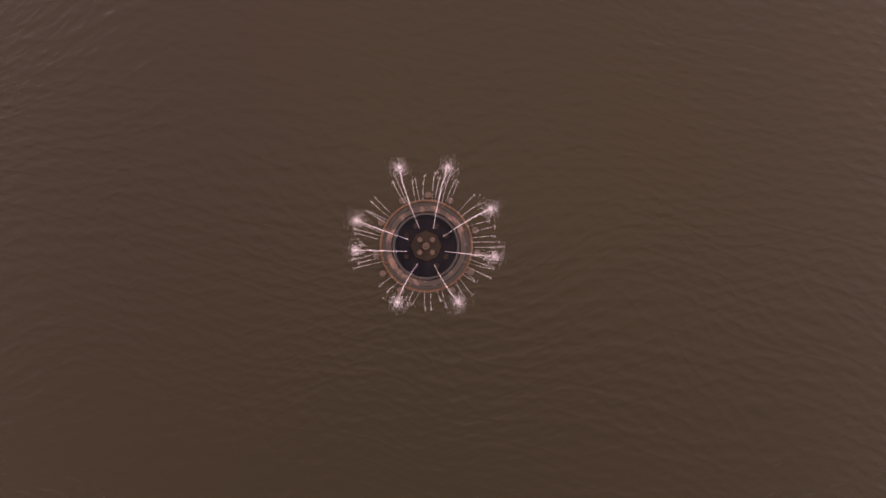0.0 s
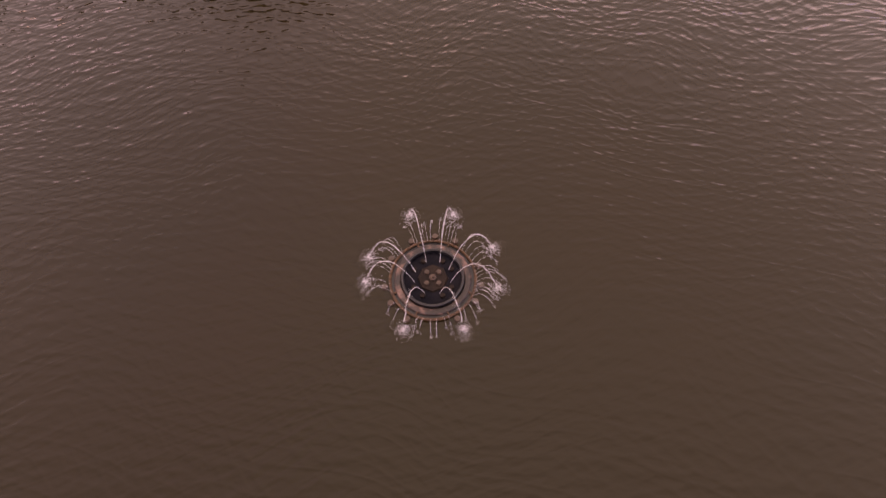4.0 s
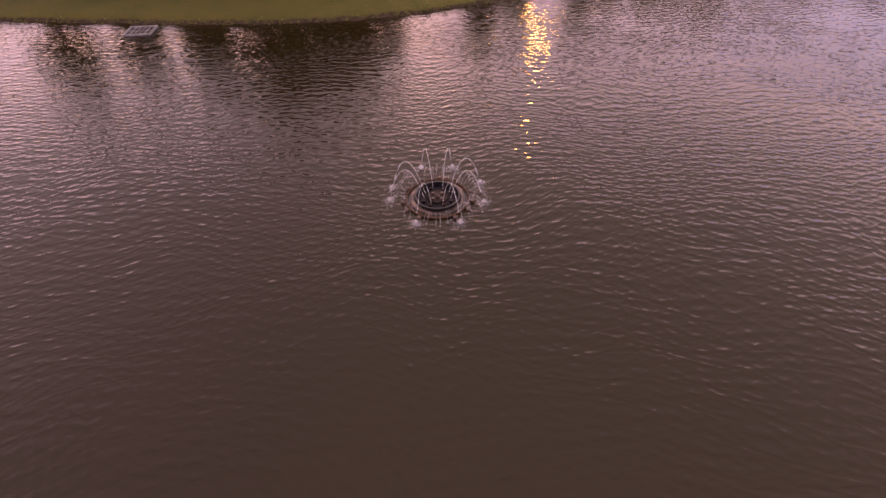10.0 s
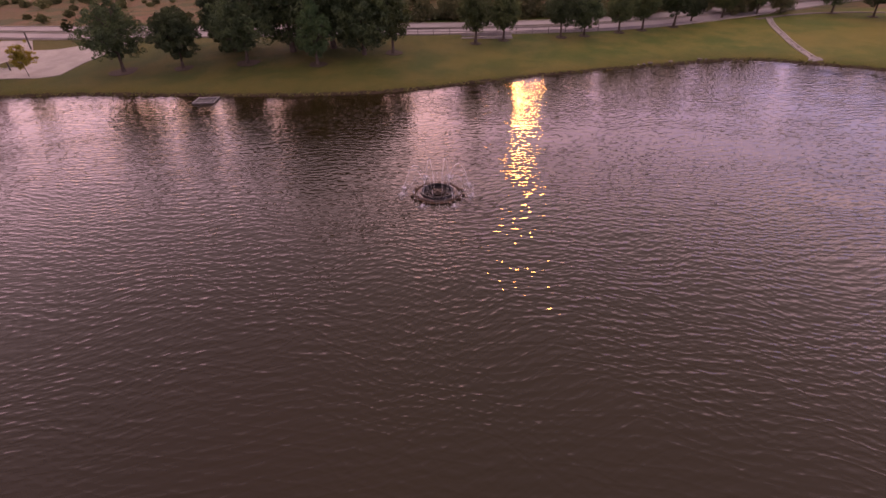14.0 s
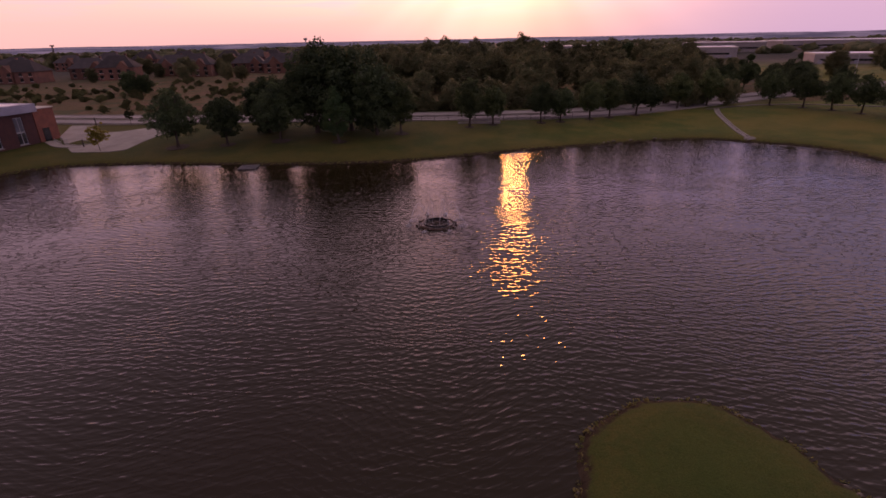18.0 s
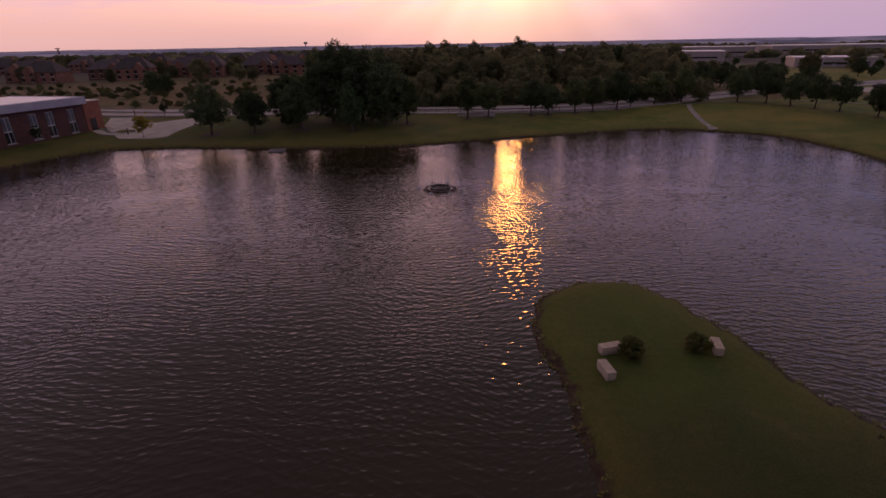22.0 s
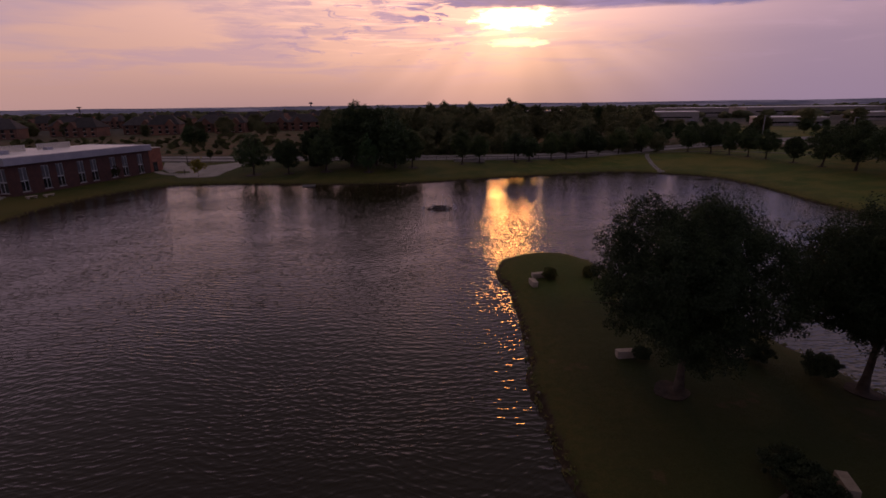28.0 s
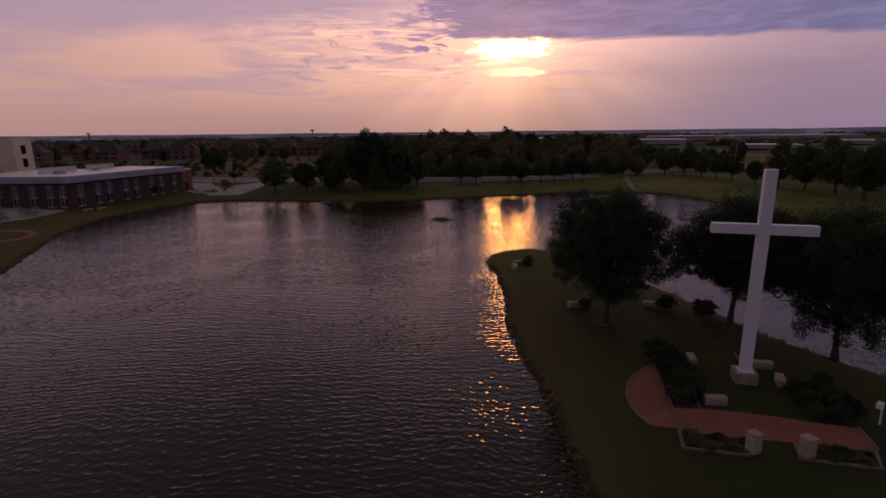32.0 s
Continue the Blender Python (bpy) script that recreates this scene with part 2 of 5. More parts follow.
def ground_material():
    """Mown lawn round the pond, dry meadow beyond the building, bare soil at the waterline, scrubland to the horizon
    with haze put into its colour.
    """
    m = bpy.data.materials.new("ground")
    m.use_nodes = True
    n = Nodes(m.node_tree)
    co = n.add("ShaderNodeTexCoord").outputs["Object"]
    x, y, z = n.add("ShaderNodeSeparateXYZ", i0=co).outputs
    big, mid, fine, blade = n.noise(co, 0.035, 4.0), n.noise(co, 0.22, 5.0, 0.6), n.noise(co, 2.0, 5.0, 0.65), n.noise(co, 14.0, 3.0, 0.7)
    lawn = n.mix(n.step(mid, 0.36, 0.66), (0.052, 0.074, 0.017), (0.100, 0.096, 0.025))
    lawn = n.mix(n.step(big, 0.45, 0.7, 0.0, 0.55), lawn, (0.145, 0.114, 0.034))
    lawn = n.mix(n.step(fine, 0.56, 0.8, 0.0, 0.45), lawn, (0.040, 0.052, 0.010))
    # lawn scaled from west to east, shade of the western trees painted in
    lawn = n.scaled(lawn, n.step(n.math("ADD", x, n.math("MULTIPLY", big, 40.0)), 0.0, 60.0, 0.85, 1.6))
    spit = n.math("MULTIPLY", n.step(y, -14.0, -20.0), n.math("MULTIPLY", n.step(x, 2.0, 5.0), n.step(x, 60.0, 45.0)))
    # turf south of the tip is darkened: tree shade put into its colour
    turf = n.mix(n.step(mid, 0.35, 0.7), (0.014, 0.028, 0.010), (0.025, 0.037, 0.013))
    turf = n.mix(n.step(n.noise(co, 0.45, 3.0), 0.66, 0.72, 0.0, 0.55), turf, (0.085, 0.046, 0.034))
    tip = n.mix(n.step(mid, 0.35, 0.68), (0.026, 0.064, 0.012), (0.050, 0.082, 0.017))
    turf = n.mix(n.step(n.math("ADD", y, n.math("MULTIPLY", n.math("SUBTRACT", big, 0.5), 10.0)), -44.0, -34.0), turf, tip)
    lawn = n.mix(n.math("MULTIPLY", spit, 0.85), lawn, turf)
    meadow = n.mix(n.step(fine, 0.38, 0.62), (0.155, 0.100, 0.054), (0.105, 0.084, 0.040))
    meadow = n.mix(n.step(mid, 0.47, 0.60), meadow, (0.072, 0.076, 0.033))
    meadow = n.mix(n.step(n.noise(co, 0.09, 4.0, 0.6), 0.55, 0.64, 0.0, 0.7), meadow, (0.165, 0.092, 0.062))
    # far scrubland greyed towards blue: distance haze put into the colour
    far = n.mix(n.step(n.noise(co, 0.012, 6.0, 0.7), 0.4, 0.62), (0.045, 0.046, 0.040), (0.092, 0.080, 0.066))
    soil = n.mix(n.step(fine, 0.4, 0.62), (0.034, 0.023, 0.015), (0.064, 0.046, 0.032))
    edge = n.math("ADD", y, n.math("MULTIPLY", n.math("SUBTRACT", big, 0.5), 14.0))
    dry = n.math("MULTIPLY", n.step(edge, 62.0, 66.0), n.step(x, 112.0, 96.0))
    col = n.mix(dry, lawn, meadow)
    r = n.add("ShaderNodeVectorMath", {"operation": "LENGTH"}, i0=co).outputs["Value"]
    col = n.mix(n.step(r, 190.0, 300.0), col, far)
    hem = n.math("ADD", z, n.math("MULTIPLY", n.math("SUBTRACT", mid, 0.5), 0.5))
    col = n.mix(n.step(hem, 0.80, 0.45, 0.0, 0.45), col, n.mix(n.step(fine, 0.4, 0.6), (0.120, 0.092, 0.026), (0.085, 0.082, 0.022)))
    bare = n.math("ADD", z, n.math("MULTIPLY", n.math("SUBTRACT", fine, 0.5), 0.5))
    col = n.mix(n.step(bare, 0.30, 0.14), col, soil)
    col = n.scaled(col, n.step(blade, 0.2, 0.8, 0.75, 1.25))
    b = n.add("ShaderNodeBump", Strength=0.7, Distance=0.08, Height=n.math("ADD", blade, n.math("MULTIPLY", fine, 1.5)))
    p = n.add("ShaderNodeBsdfPrincipled", Base_Color=col, Roughness=0.9, Specular_IOR_Level=0.15, Normal=b.outputs[0])
    out = n.add("ShaderNodeOutputMaterial")
    n.tree.links.new(p.outputs[0], out.inputs[0])
    return m


def water_material():
    """Silty brown pond water with wind ripples whose crests lie across the wind."""
    m = bpy.data.materials.new("pond_water")
    m.use_nodes = True
    n = Nodes(m.node_tree)
    co = n.add("ShaderNodeTexCoord").outputs["Object"]
    warp = n.add("ShaderNodeTexNoise", Vector=co, Scale=0.06, Detail=2.0).outputs["Color"]
    bent = n.plus(co, n.scaled(warp, 7.0))

    def train(turn, length, bend, detail, seed):
        v = n.add("ShaderNodeVectorRotate", Vector=bent, Angle=radians(turn)).outputs[0]
        v = n.add("ShaderNodeVectorMath", {"operation": "MULTIPLY_ADD"}, i0=v, i1=(0.24, 1.0, 1.0), i2=(seed, seed * 2.0, 0.0)).outputs[0]
        w = n.add("ShaderNodeTexWave", Vector=v, Scale=math.tau / 20 / length, Distortion=bend, Detail=2.0, Detail_Scale=detail, Detail_Roughness=0.6)
        w.bands_direction = "Y"
        return w.outputs["Fac"]

    # wave trains that cross one another, strongest where the gusts fall
    gust = n.step(n.noise(co, 0.16, 3.0), 0.35, 0.65, 0.75, 1.15)
    drift = n.step(n.noise(co, 0.21, 2.0), 0.35, 0.65, 0.55, 1.15)
    h = n.math("MULTIPLY", n.math("MULTIPLY", n.math("POWER", train(2, 0.82, 6.0, 1.5, 0.0), 1.6), drift), 0.62)
    h = n.math("ADD", h, n.math("MULTIPLY", n.math("MULTIPLY", n.math("POWER", train(-9, 0.58, 6.0, 1.5, 5.0), 1.6), gust), 0.58))
    h = n.math("ADD", h, n.math("MULTIPLY", n.math("POWER", train(14, 0.43, 7.0, 1.5, 21.0), 1.6), 0.48))
    h = n.math("ADD", h, n.math("MULTIPLY", n.math("POWER", train(42, 0.50, 6.0, 1.5, 3.0), 1.6), n.math("MULTIPLY", drift, 0.34)))
    h = n.math("ADD", h, n.math("MULTIPLY", n.math("POWER", train(-40, 0.53, 6.0, 1.5, 7.0), 1.6), n.math("MULTIPLY", gust, 0.32)))
    h = n.math("ADD", h, n.math("MULTIPLY", train(-20, 0.27, 6.0, 1.7, 9.0), 0.26))
    wide = n.add("ShaderNodeVectorMath", {"operation": "MULTIPLY"}, i0=bent, i1=(0.3, 1.0, 1.0)).outputs[0]
    h = n.math("ADD", h, n.math("MULTIPLY", n.noise(wide, 2.4, 2.0, 0.5), 0.65))
    h = n.math("ADD", h, n.math("MULTIPLY", n.math("MULTIPLY", n.noise(wide, 6.0, 1.0, 0.5, 0.3), 0.46), gust))
    calm = n.step(n.noise(co, 0.03, 3.0), 0.38, 0.62, 0.88, 1.08)
    b = n.add("ShaderNodeBump", Strength=1.0, Distance=0.0155, Height=n.math("MULTIPLY", h, calm))
    silt = n.mix(n.step(n.noise(co, 0.05, 4.0), 0.35, 0.65), (0.0168, 0.0110, 0.0037), (0.0150, 0.0106, 0.0039))
    body = n.add("ShaderNodeBsdfDiffuse", Color=silt)
    gloss = n.add("ShaderNodeBsdfGlossy", Color=(1.0, 1.0, 1.0), Roughness=0.03, Normal=b.outputs[0])
    skin = n.add("ShaderNodeFresnel", IOR=1.33, Normal=b.outputs[0])
    p = n.add("ShaderNodeMixShader", i0=skin.outputs[0], i1=body.outputs[0], i2=gloss.outputs[0])
    out = n.add("ShaderNodeOutputMaterial")
    n.tree.links.new(p.outputs[0], out.inputs[0])
    return m


def glass_material(name, tint, rough=0.05):
    m = bpy.data.materials.new(name)
    m.use_nodes = True
    n = Nodes(m.node_tree)
    co = n.add("ShaderNodeTexCoord").outputs["Object"]
    col = n.scaled(tint, n.step(n.noise(co, 0.8, 3.0), 0.3, 0.7, 0.7, 1.2))
    p = n.add("ShaderNodeBsdfPrincipled", Base_Color=col, Roughness=rough, IOR=1.5, Specular_IOR_Level=0.8)
    out = n.add("ShaderNodeOutputMaterial")
    n.tree.links.new(p.outputs[0], out.inputs[0])
    return m


def spray_material():
    """Broken, aerated water: white, partly see-through."""
    m = bpy.data.materials.new("spray")
    m.use_nodes = True
    n = Nodes(m.node_tree)
    co = n.add("ShaderNodeTexCoord").outputs["Object"]
    p = n.add("ShaderNodeBsdfPrincipled", Base_Color=(0.80, 0.78, 0.84), Roughness=0.25, IOR=1.33, Alpha=n.step(n.noise(co, 16.0, 2.0), 0.38, 0.6, 0.25, 0.9))
    out = n.add("ShaderNodeOutputMaterial")
    n.tree.links.new(p.outputs[0], out.inputs[0])
    return m


M_GROUND, M_WATER, M_SPRAY = ground_material(), water_material(), spray_material()
M_BARK = surface("bark", (0.045, 0.034, 0.026), (0.085, 0.065, 0.050), 3.0, 0.95, 0.6)
M_LEAF = surface("oak_leaves", (0.038, 0.061, 0.029), (0.077, 0.108, 0.046), 0.6, 0.65, 0.0, 5.0, vary=0.25, translucent=0.3, spec=0.25)
M_LIVE = surface("live_oak_leaves", (0.023, 0.039, 0.020), (0.045, 0.067, 0.031), 0.6, 0.65, 0.0, 5.0, translucent=0.35, spec=0.25)
M_LEAF2 = surface("elm_leaves", (0.030, 0.042, 0.014), (0.062, 0.070, 0.024), 0.5, 0.65, 0.0, 5.0, vary=0.3, translucent=0.4, spec=0.25)
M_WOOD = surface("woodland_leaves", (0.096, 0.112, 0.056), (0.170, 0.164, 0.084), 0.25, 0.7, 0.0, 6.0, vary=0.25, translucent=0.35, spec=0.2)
M_YELLOW = surface("yellow_leaves", (0.30, 0.24, 0.035), (0.20, 0.19, 0.04), 1.5, 0.6, 0.0, 5.0, translucent=0.4, spec=0.25)
M_BUSH = surface("bush_leaves", (0.090, 0.112, 0.036), (0.175, 0.155, 0.055), 1.2, 0.7, 0.0, 6.0, vary=0.3, translucent=0.35, spec=0.2)
M_SCRUB = surface("scrub_leaves", (0.115, 0.140, 0.062), (0.185, 0.175, 0.082), 0.8, 0.75, 0.0, 5.0, vary=0.35, translucent=0.35, spec=0.15)
M_SHRUB = surface("shrub_leaves", (0.036, 0.054, 0.030), (0.068, 0.086, 0.044), 1.2, 0.7, 0.0, 6.0, vary=0.3, translucent=0.3, spec=0.2)
M_PEAR = surface("pear_leaves", (0.058, 0.088, 0.038), (0.115, 0.145, 0.058), 0.6, 0.65, 0.0, 5.0, vary=0.25, translucent=0.35, spec=0.25)
M_PINE = surface("pine_needles", (0.052, 0.100, 0.044), (0.090, 0.140, 0.055), 0.7, 0.7, 0.0, 5.0, translucent=0.3, spec=0.2)
M_LIME = surface("limestone", (0.38, 0.32, 0.265), (0.28, 0.23, 0.19), 1.6, 0.85, 0.5, 12.0, vary=0.1)
M_WHITE = surface("white_painted_steel", (0.74, 0.74, 0.80), (0.70, 0.70, 0.76), 0.8, 0.45, 0.02, 6.0, grit=0.03)
M_PAVER = surface("red_concrete", (0.25, 0.090, 0.060), (0.195, 0.073, 0.050), 0.7, 0.85, 0.25, 14.0)
M_CONC = surface("concrete", (0.36, 0.325, 0.305), (0.28, 0.255, 0.24), 0.5, 0.85, 0.2, 16.0)
M_ROAD = surface("road_concrete", (0.30, 0.27, 0.275), (0.24, 0.215, 0.22), 0.25, 0.85, 0.2, 20.0)
M_EDGE = surface("stained_concrete_edge", (0.17, 0.145, 0.13), (0.12, 0.10, 0.09), 1.0, 0.85, 0.2, 10.0)
M_MULCH = surface("mulch", (0.035, 0.024, 0.017), (0.060, 0.042, 0.030), 3.0, 0.95, 0.8, 6.0)
M_BRICK = surface("red_brick", (0.086, 0.035, 0.031), (0.060, 0.027, 0.026), 1.2, 0.85, 0.3, 10.0)
# brighter copy of the red brick: light on the end block put into colour
M_LITBRICK = surface("lit_orange_red_brick", (0.26, 0.095, 0.062), (0.20, 0.075, 0.052), 1.2, 0.85, 0.3, 10.0)
M_FASCIA = surface("grey_metal_fascia", (0.36, 0.35, 0.42), (0.30, 0.295, 0.36), 0.5, 0.5, 0.05, 8.0, metal=0.3)
M_ROOF = surface("white_roof_membrane", (0.80, 0.76, 0.77), (0.70, 0.66, 0.68), 0.3, 0.35, 0.1, 10.0)
M_CREAM = surface("cream_stucco", (0.82, 0.68, 0.50), (0.76, 0.62, 0.46), 0.4, 0.85, 0.2, 14.0)
M_GLASS = glass_material("window_glass", (0.12, 0.125, 0.15), 0.15)
M_DARKGLASS = glass_material("dark_glass", (0.02, 0.022, 0.028))
M_FRAME = surface("window_frame", (0.42, 0.42, 0.44), (0.34, 0.34, 0.36), 1.0, 0.5)
M_BLACK = surface("black_plastic", (0.007, 0.007, 0.009), (0.014, 0.012, 0.014), 2.0, 0.3, 0.1, 6.0)
M_DECK = surface("wet_dark_deck", (0.004, 0.004, 0.008), (0.009, 0.008, 0.012), 1.5, 0.3, 0.1, 6.0, spec=0.06)
M_HUB = surface("dark_brown_plate", (0.014, 0.010, 0.009), (0.022, 0.015, 0.012), 3.0, 0.5, 0.1, 6.0, spec=0.1)
M_RUST = surface("rusty_pipe", (0.105, 0.052, 0.024), (0.065, 0.034, 0.018), 4.0, 0.7, 0.3, 5.0)
M_FOAM = surface("scummy_float", (0.155, 0.090, 0.076), (0.022, 0.014, 0.013), 2.2, 0.32, 0.3, 6.0, spread=(0.36, 0.54), grit=0.5)
M_LAMP = surface("fixture_brass", (0.062, 0.036, 0.024), (0.040, 0.025, 0.018), 5.0, 0.5, 0.1)
M_GREY = surface("weathered_grey_board", (0.25, 0.235, 0.24), (0.17, 0.16, 0.165), 1.5, 0.8, 0.2, stretch=(1, 6, 1), vary=0.15)
M_STONE = surface("bank_stone", (0.22, 0.19, 0.16), (0.11, 0.09, 0.075), 2.5, 0.9, 0.6, vary=0.3)
M_HBRICK = surface("house_brick", (0.230, 0.112, 0.080), (0.150, 0.078, 0.062), 0.4, 0.9, 0.1, vary=0.3)
M_SHINGLE = surface("roof_shingles", (0.058, 0.048, 0.054), (0.038, 0.033, 0.040), 0.5, 0.9, 0.2, vary=0.3)
M_TRIM = surface("pale_trim", (0.62, 0.56, 0.50), (0.52, 0.47, 0.42), 0.6, 0.7)
M_SHED = surface("warehouse_panel", (0.34, 0.30, 0.30), (0.27, 0.245, 0.25), 0.05, 0.8, 0.0, 20.0, vary=0.15)
M_POLE = surface("dark_metal_pole", (0.05, 0.045, 0.045), (0.08, 0.07, 0.07), 3.0, 0.5, metal=0.5)
M_CARS = [surface(f"car_paint_{k}", c, tuple(v * 0.9 for v in c), 0.5, 0.3) for k, c in (("white", (0.7, 0.7, 0.7)), ("dark", (0.03, 0.03, 0.035)), ("red", (0.25, 0.02, 0.02)), ("silver", (0.35, 0.35, 0.37)))]
M_TYRE = surface("tyre_rubber", (0.02, 0.02, 0.02), (0.03, 0.03, 0.03), 4.0, 0.8)


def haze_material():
    """Far plain with evening haze put into a glowing colour."""
    m = bpy.data.materials.new("painted_haze_glow")
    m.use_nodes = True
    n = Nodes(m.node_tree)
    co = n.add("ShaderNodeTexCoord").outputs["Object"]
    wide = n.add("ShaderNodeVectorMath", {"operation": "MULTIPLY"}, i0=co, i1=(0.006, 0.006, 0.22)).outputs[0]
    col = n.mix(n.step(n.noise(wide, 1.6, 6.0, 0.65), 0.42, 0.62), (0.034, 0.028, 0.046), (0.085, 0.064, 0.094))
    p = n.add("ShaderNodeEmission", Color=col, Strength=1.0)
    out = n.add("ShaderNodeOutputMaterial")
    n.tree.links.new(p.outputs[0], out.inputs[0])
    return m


M_HAZE = haze_material()
# ---- building blocks ----
def finish(bm, name, material, smooth=False):
    me = bpy.data.meshes.new(name)
    bm.normal_update()
    bm.to_mesh(me)
    bm.free()
    me.materials.append(material)
    if smooth:
        me.shade_smooth()
    return me


def part(name, bm, material, parent, label="", smooth=False):
    """Links a bmesh, or a mesh, as one mesh object under a thing or a part."""
    me = bm if isinstance(bm, bpy.types.Mesh) else finish(bm, name, material, smooth)
    ob = new(name, me)
    ob.parent = parent
    return tagged(ob, label)


def thing(name, label, category, m=None, group="", kind=""):
    ob = new(name)
    ob.empty_display_size = 0.3
    if m is not None:
        ob.matrix_world = m
    return tagged(ob, label, category, group, kind)


def solid(name, bm, material, label, category, group="", kind="", smooth=False):
    return tagged(new(name, finish(bm, name, material, smooth)), label, category, group, kind)


def block(bm, centre, size, turn=0.0, bevel=0.0, top=1.0):
    """A box with its own bevelled edges; top: how far the top is drawn in."""
    made = bmesh.ops.create_cube(bm, size=1.0, matrix=Matrix.Translation(centre) @ Matrix.Rotation(turn, 4, "Z") @ Matrix.Diagonal((*size, 1)))["verts"]
    if top != 1.0:
        c = Vector(centre)
        for v in made:
            if v.co.z > c.z:
                v.co.x, v.co.y = c.x + (v.co.x - c.x) * top, c.y + (v.co.y - c.y) * top
    if bevel:
        edges = {e for v in made for e in v.link_edges}
        bmesh.ops.bevel(bm, geom=list(edges), offset=bevel, segments=2, affect="EDGES", profile=0.6)
    return bm


def boxed(centre, size, turn=0.0, bevel=0.0, top=1.0):
    return block(bmesh.new(), centre, size, turn, bevel, top)


def tube(bm, points, radii, sides=8, cap=True):
    """A tapered tube along points."""
    rings, last = [], None
    for i, p in enumerate(points):
        a, b = Vector(points[max(i - 1, 0)]), Vector(points[min(i + 1, len(points) - 1)])
        way = (b - a).normalized()
        side = (way.cross(Vector((0, 0, 1))) if abs(way.z) < 0.95 else way.cross(Vector((0, 1, 0)))).normalized()
        if last is not None and side.dot(last) < 0:
            side = -side
        last = side
        over = way.cross(side)
        r = radii[i] if isinstance(radii, (list, tuple)) else radii
        rings.append([bm.verts.new(Vector(p) + side * (r * math.cos(k * math.tau / sides)) + over * (r * math.sin(k * math.tau / sides))) for k in range(sides)])
    for a, b in zip(rings, rings[1:]):
        for k in range(sides):
            bm.faces.new((a[k], a[(k + 1) % sides], b[(k + 1) % sides], b[k]))
    if cap:
        bm.faces.new(rings[0])
        bm.faces.new(rings[-1][::-1])
    return bm


def ring_solid(inner, outer, z0, z1, sides=64, bevel=0.0):
    """A flat ring with height: outer wall, inner wall, top and bottom."""
    bm = bmesh.new()
    rows = []
    prof = [(inner, z0), (outer, z0), (outer, z1 - bevel), (outer - bevel, z1), (inner + bevel, z1), (inner, z1 - bevel)] if bevel else [(inner, z0), (outer, z0), (outer, z1), (inner, z1)]
    for k in range(sides):
        a = math.tau * k / sides
        rows.append([bm.verts.new((r * math.cos(a), r * math.sin(a), z)) for r, z in prof])
    for k in range(sides):
        a, b = rows[k], rows[(k + 1) % sides]
        for j in range(len(prof)):
            i = (j + 1) % len(prof)
            bm.faces.new((a[j], b[j], b[i], a[i]))
    return bm


def disc(radius, z0, z1, sides=24, top=1.0, centre=(0, 0)):
    bm = bmesh.new()
    lo = [bm.verts.new((centre[0] + radius * math.cos(math.tau * k / sides), centre[1] + radius * math.sin(math.tau * k / sides), z0)) for k in range(sides)]
    hi = [bm.verts.new((centre[0] + top * radius * math.cos(math.tau * k / sides), centre[1] + top * radius * math.sin(math.tau * k / sides), z1)) for k in range(sides)]
    for k in range(sides):
        bm.faces.new((lo[k], lo[(k + 1) % sides], hi[(k + 1) % sides], hi[k]))
    bm.faces.new(hi)
    bm.faces.new(lo[::-1])
    return bm


def arrays_mesh(name, verts, quads, material, smooth=False):
    """A mesh from arrays that the code has worked out."""
    me = bpy.data.meshes.new(name)
    n, k = len(quads), quads.shape[1]
    me.vertices.add(len(verts))
    me.vertices.foreach_set("co", np.asarray(verts, np.float32).ravel())
    me.loops.add(n * k)
    me.loops.foreach_set("vertex_index", np.asarray(quads, np.int32).ravel())
    me.polygons.add(n)
    me.polygons.foreach_set("loop_start", np.arange(0, n * k, k, dtype=np.int32))
    me.polygons.foreach_set("loop_total", np.full(n, k, np.int32))
    me.update(calc_edges=True)
    me.materials.append(material)
    if smooth:
        me.shade_smooth()
    return me


def leaf_cloud(rng, centres, spread, per, size, flat=0.8):
    """Leaves: small folded diamonds scattered round clump centres."""
    c = np.repeat(centres, per, 0)
    g = rng.normal(size=(len(c), 3))
    g /= np.linalg.norm(g, axis=1, keepdims=True)
    c = c + g * (rng.uniform(0.25, 1.0, (len(c), 1)) ** 0.5) * np.repeat(spread, per)[:, None] * np.array((1, 1, flat))
    n = rng.normal(size=(len(c), 3)) + g * 0.7 + np.array((0, 0, 0.5))
    n /= np.linalg.norm(n, axis=1, keepdims=True)
    a = np.cross(n, rng.normal(size=(len(c), 3)))
    a /= np.linalg.norm(a, axis=1, keepdims=True)
    b = np.cross(n, a)
    s = size * rng.uniform(0.7, 1.35, (len(c), 1))
    v = np.stack([c + a * s, c + b * s * 0.55 + n * s * 0.12, c - a * s, c - b * s * 0.55 + n * s * 0.12], 1).reshape(-1, 3)
    return v, np.arange(len(v), dtype=np.int32).reshape(-1, 4)


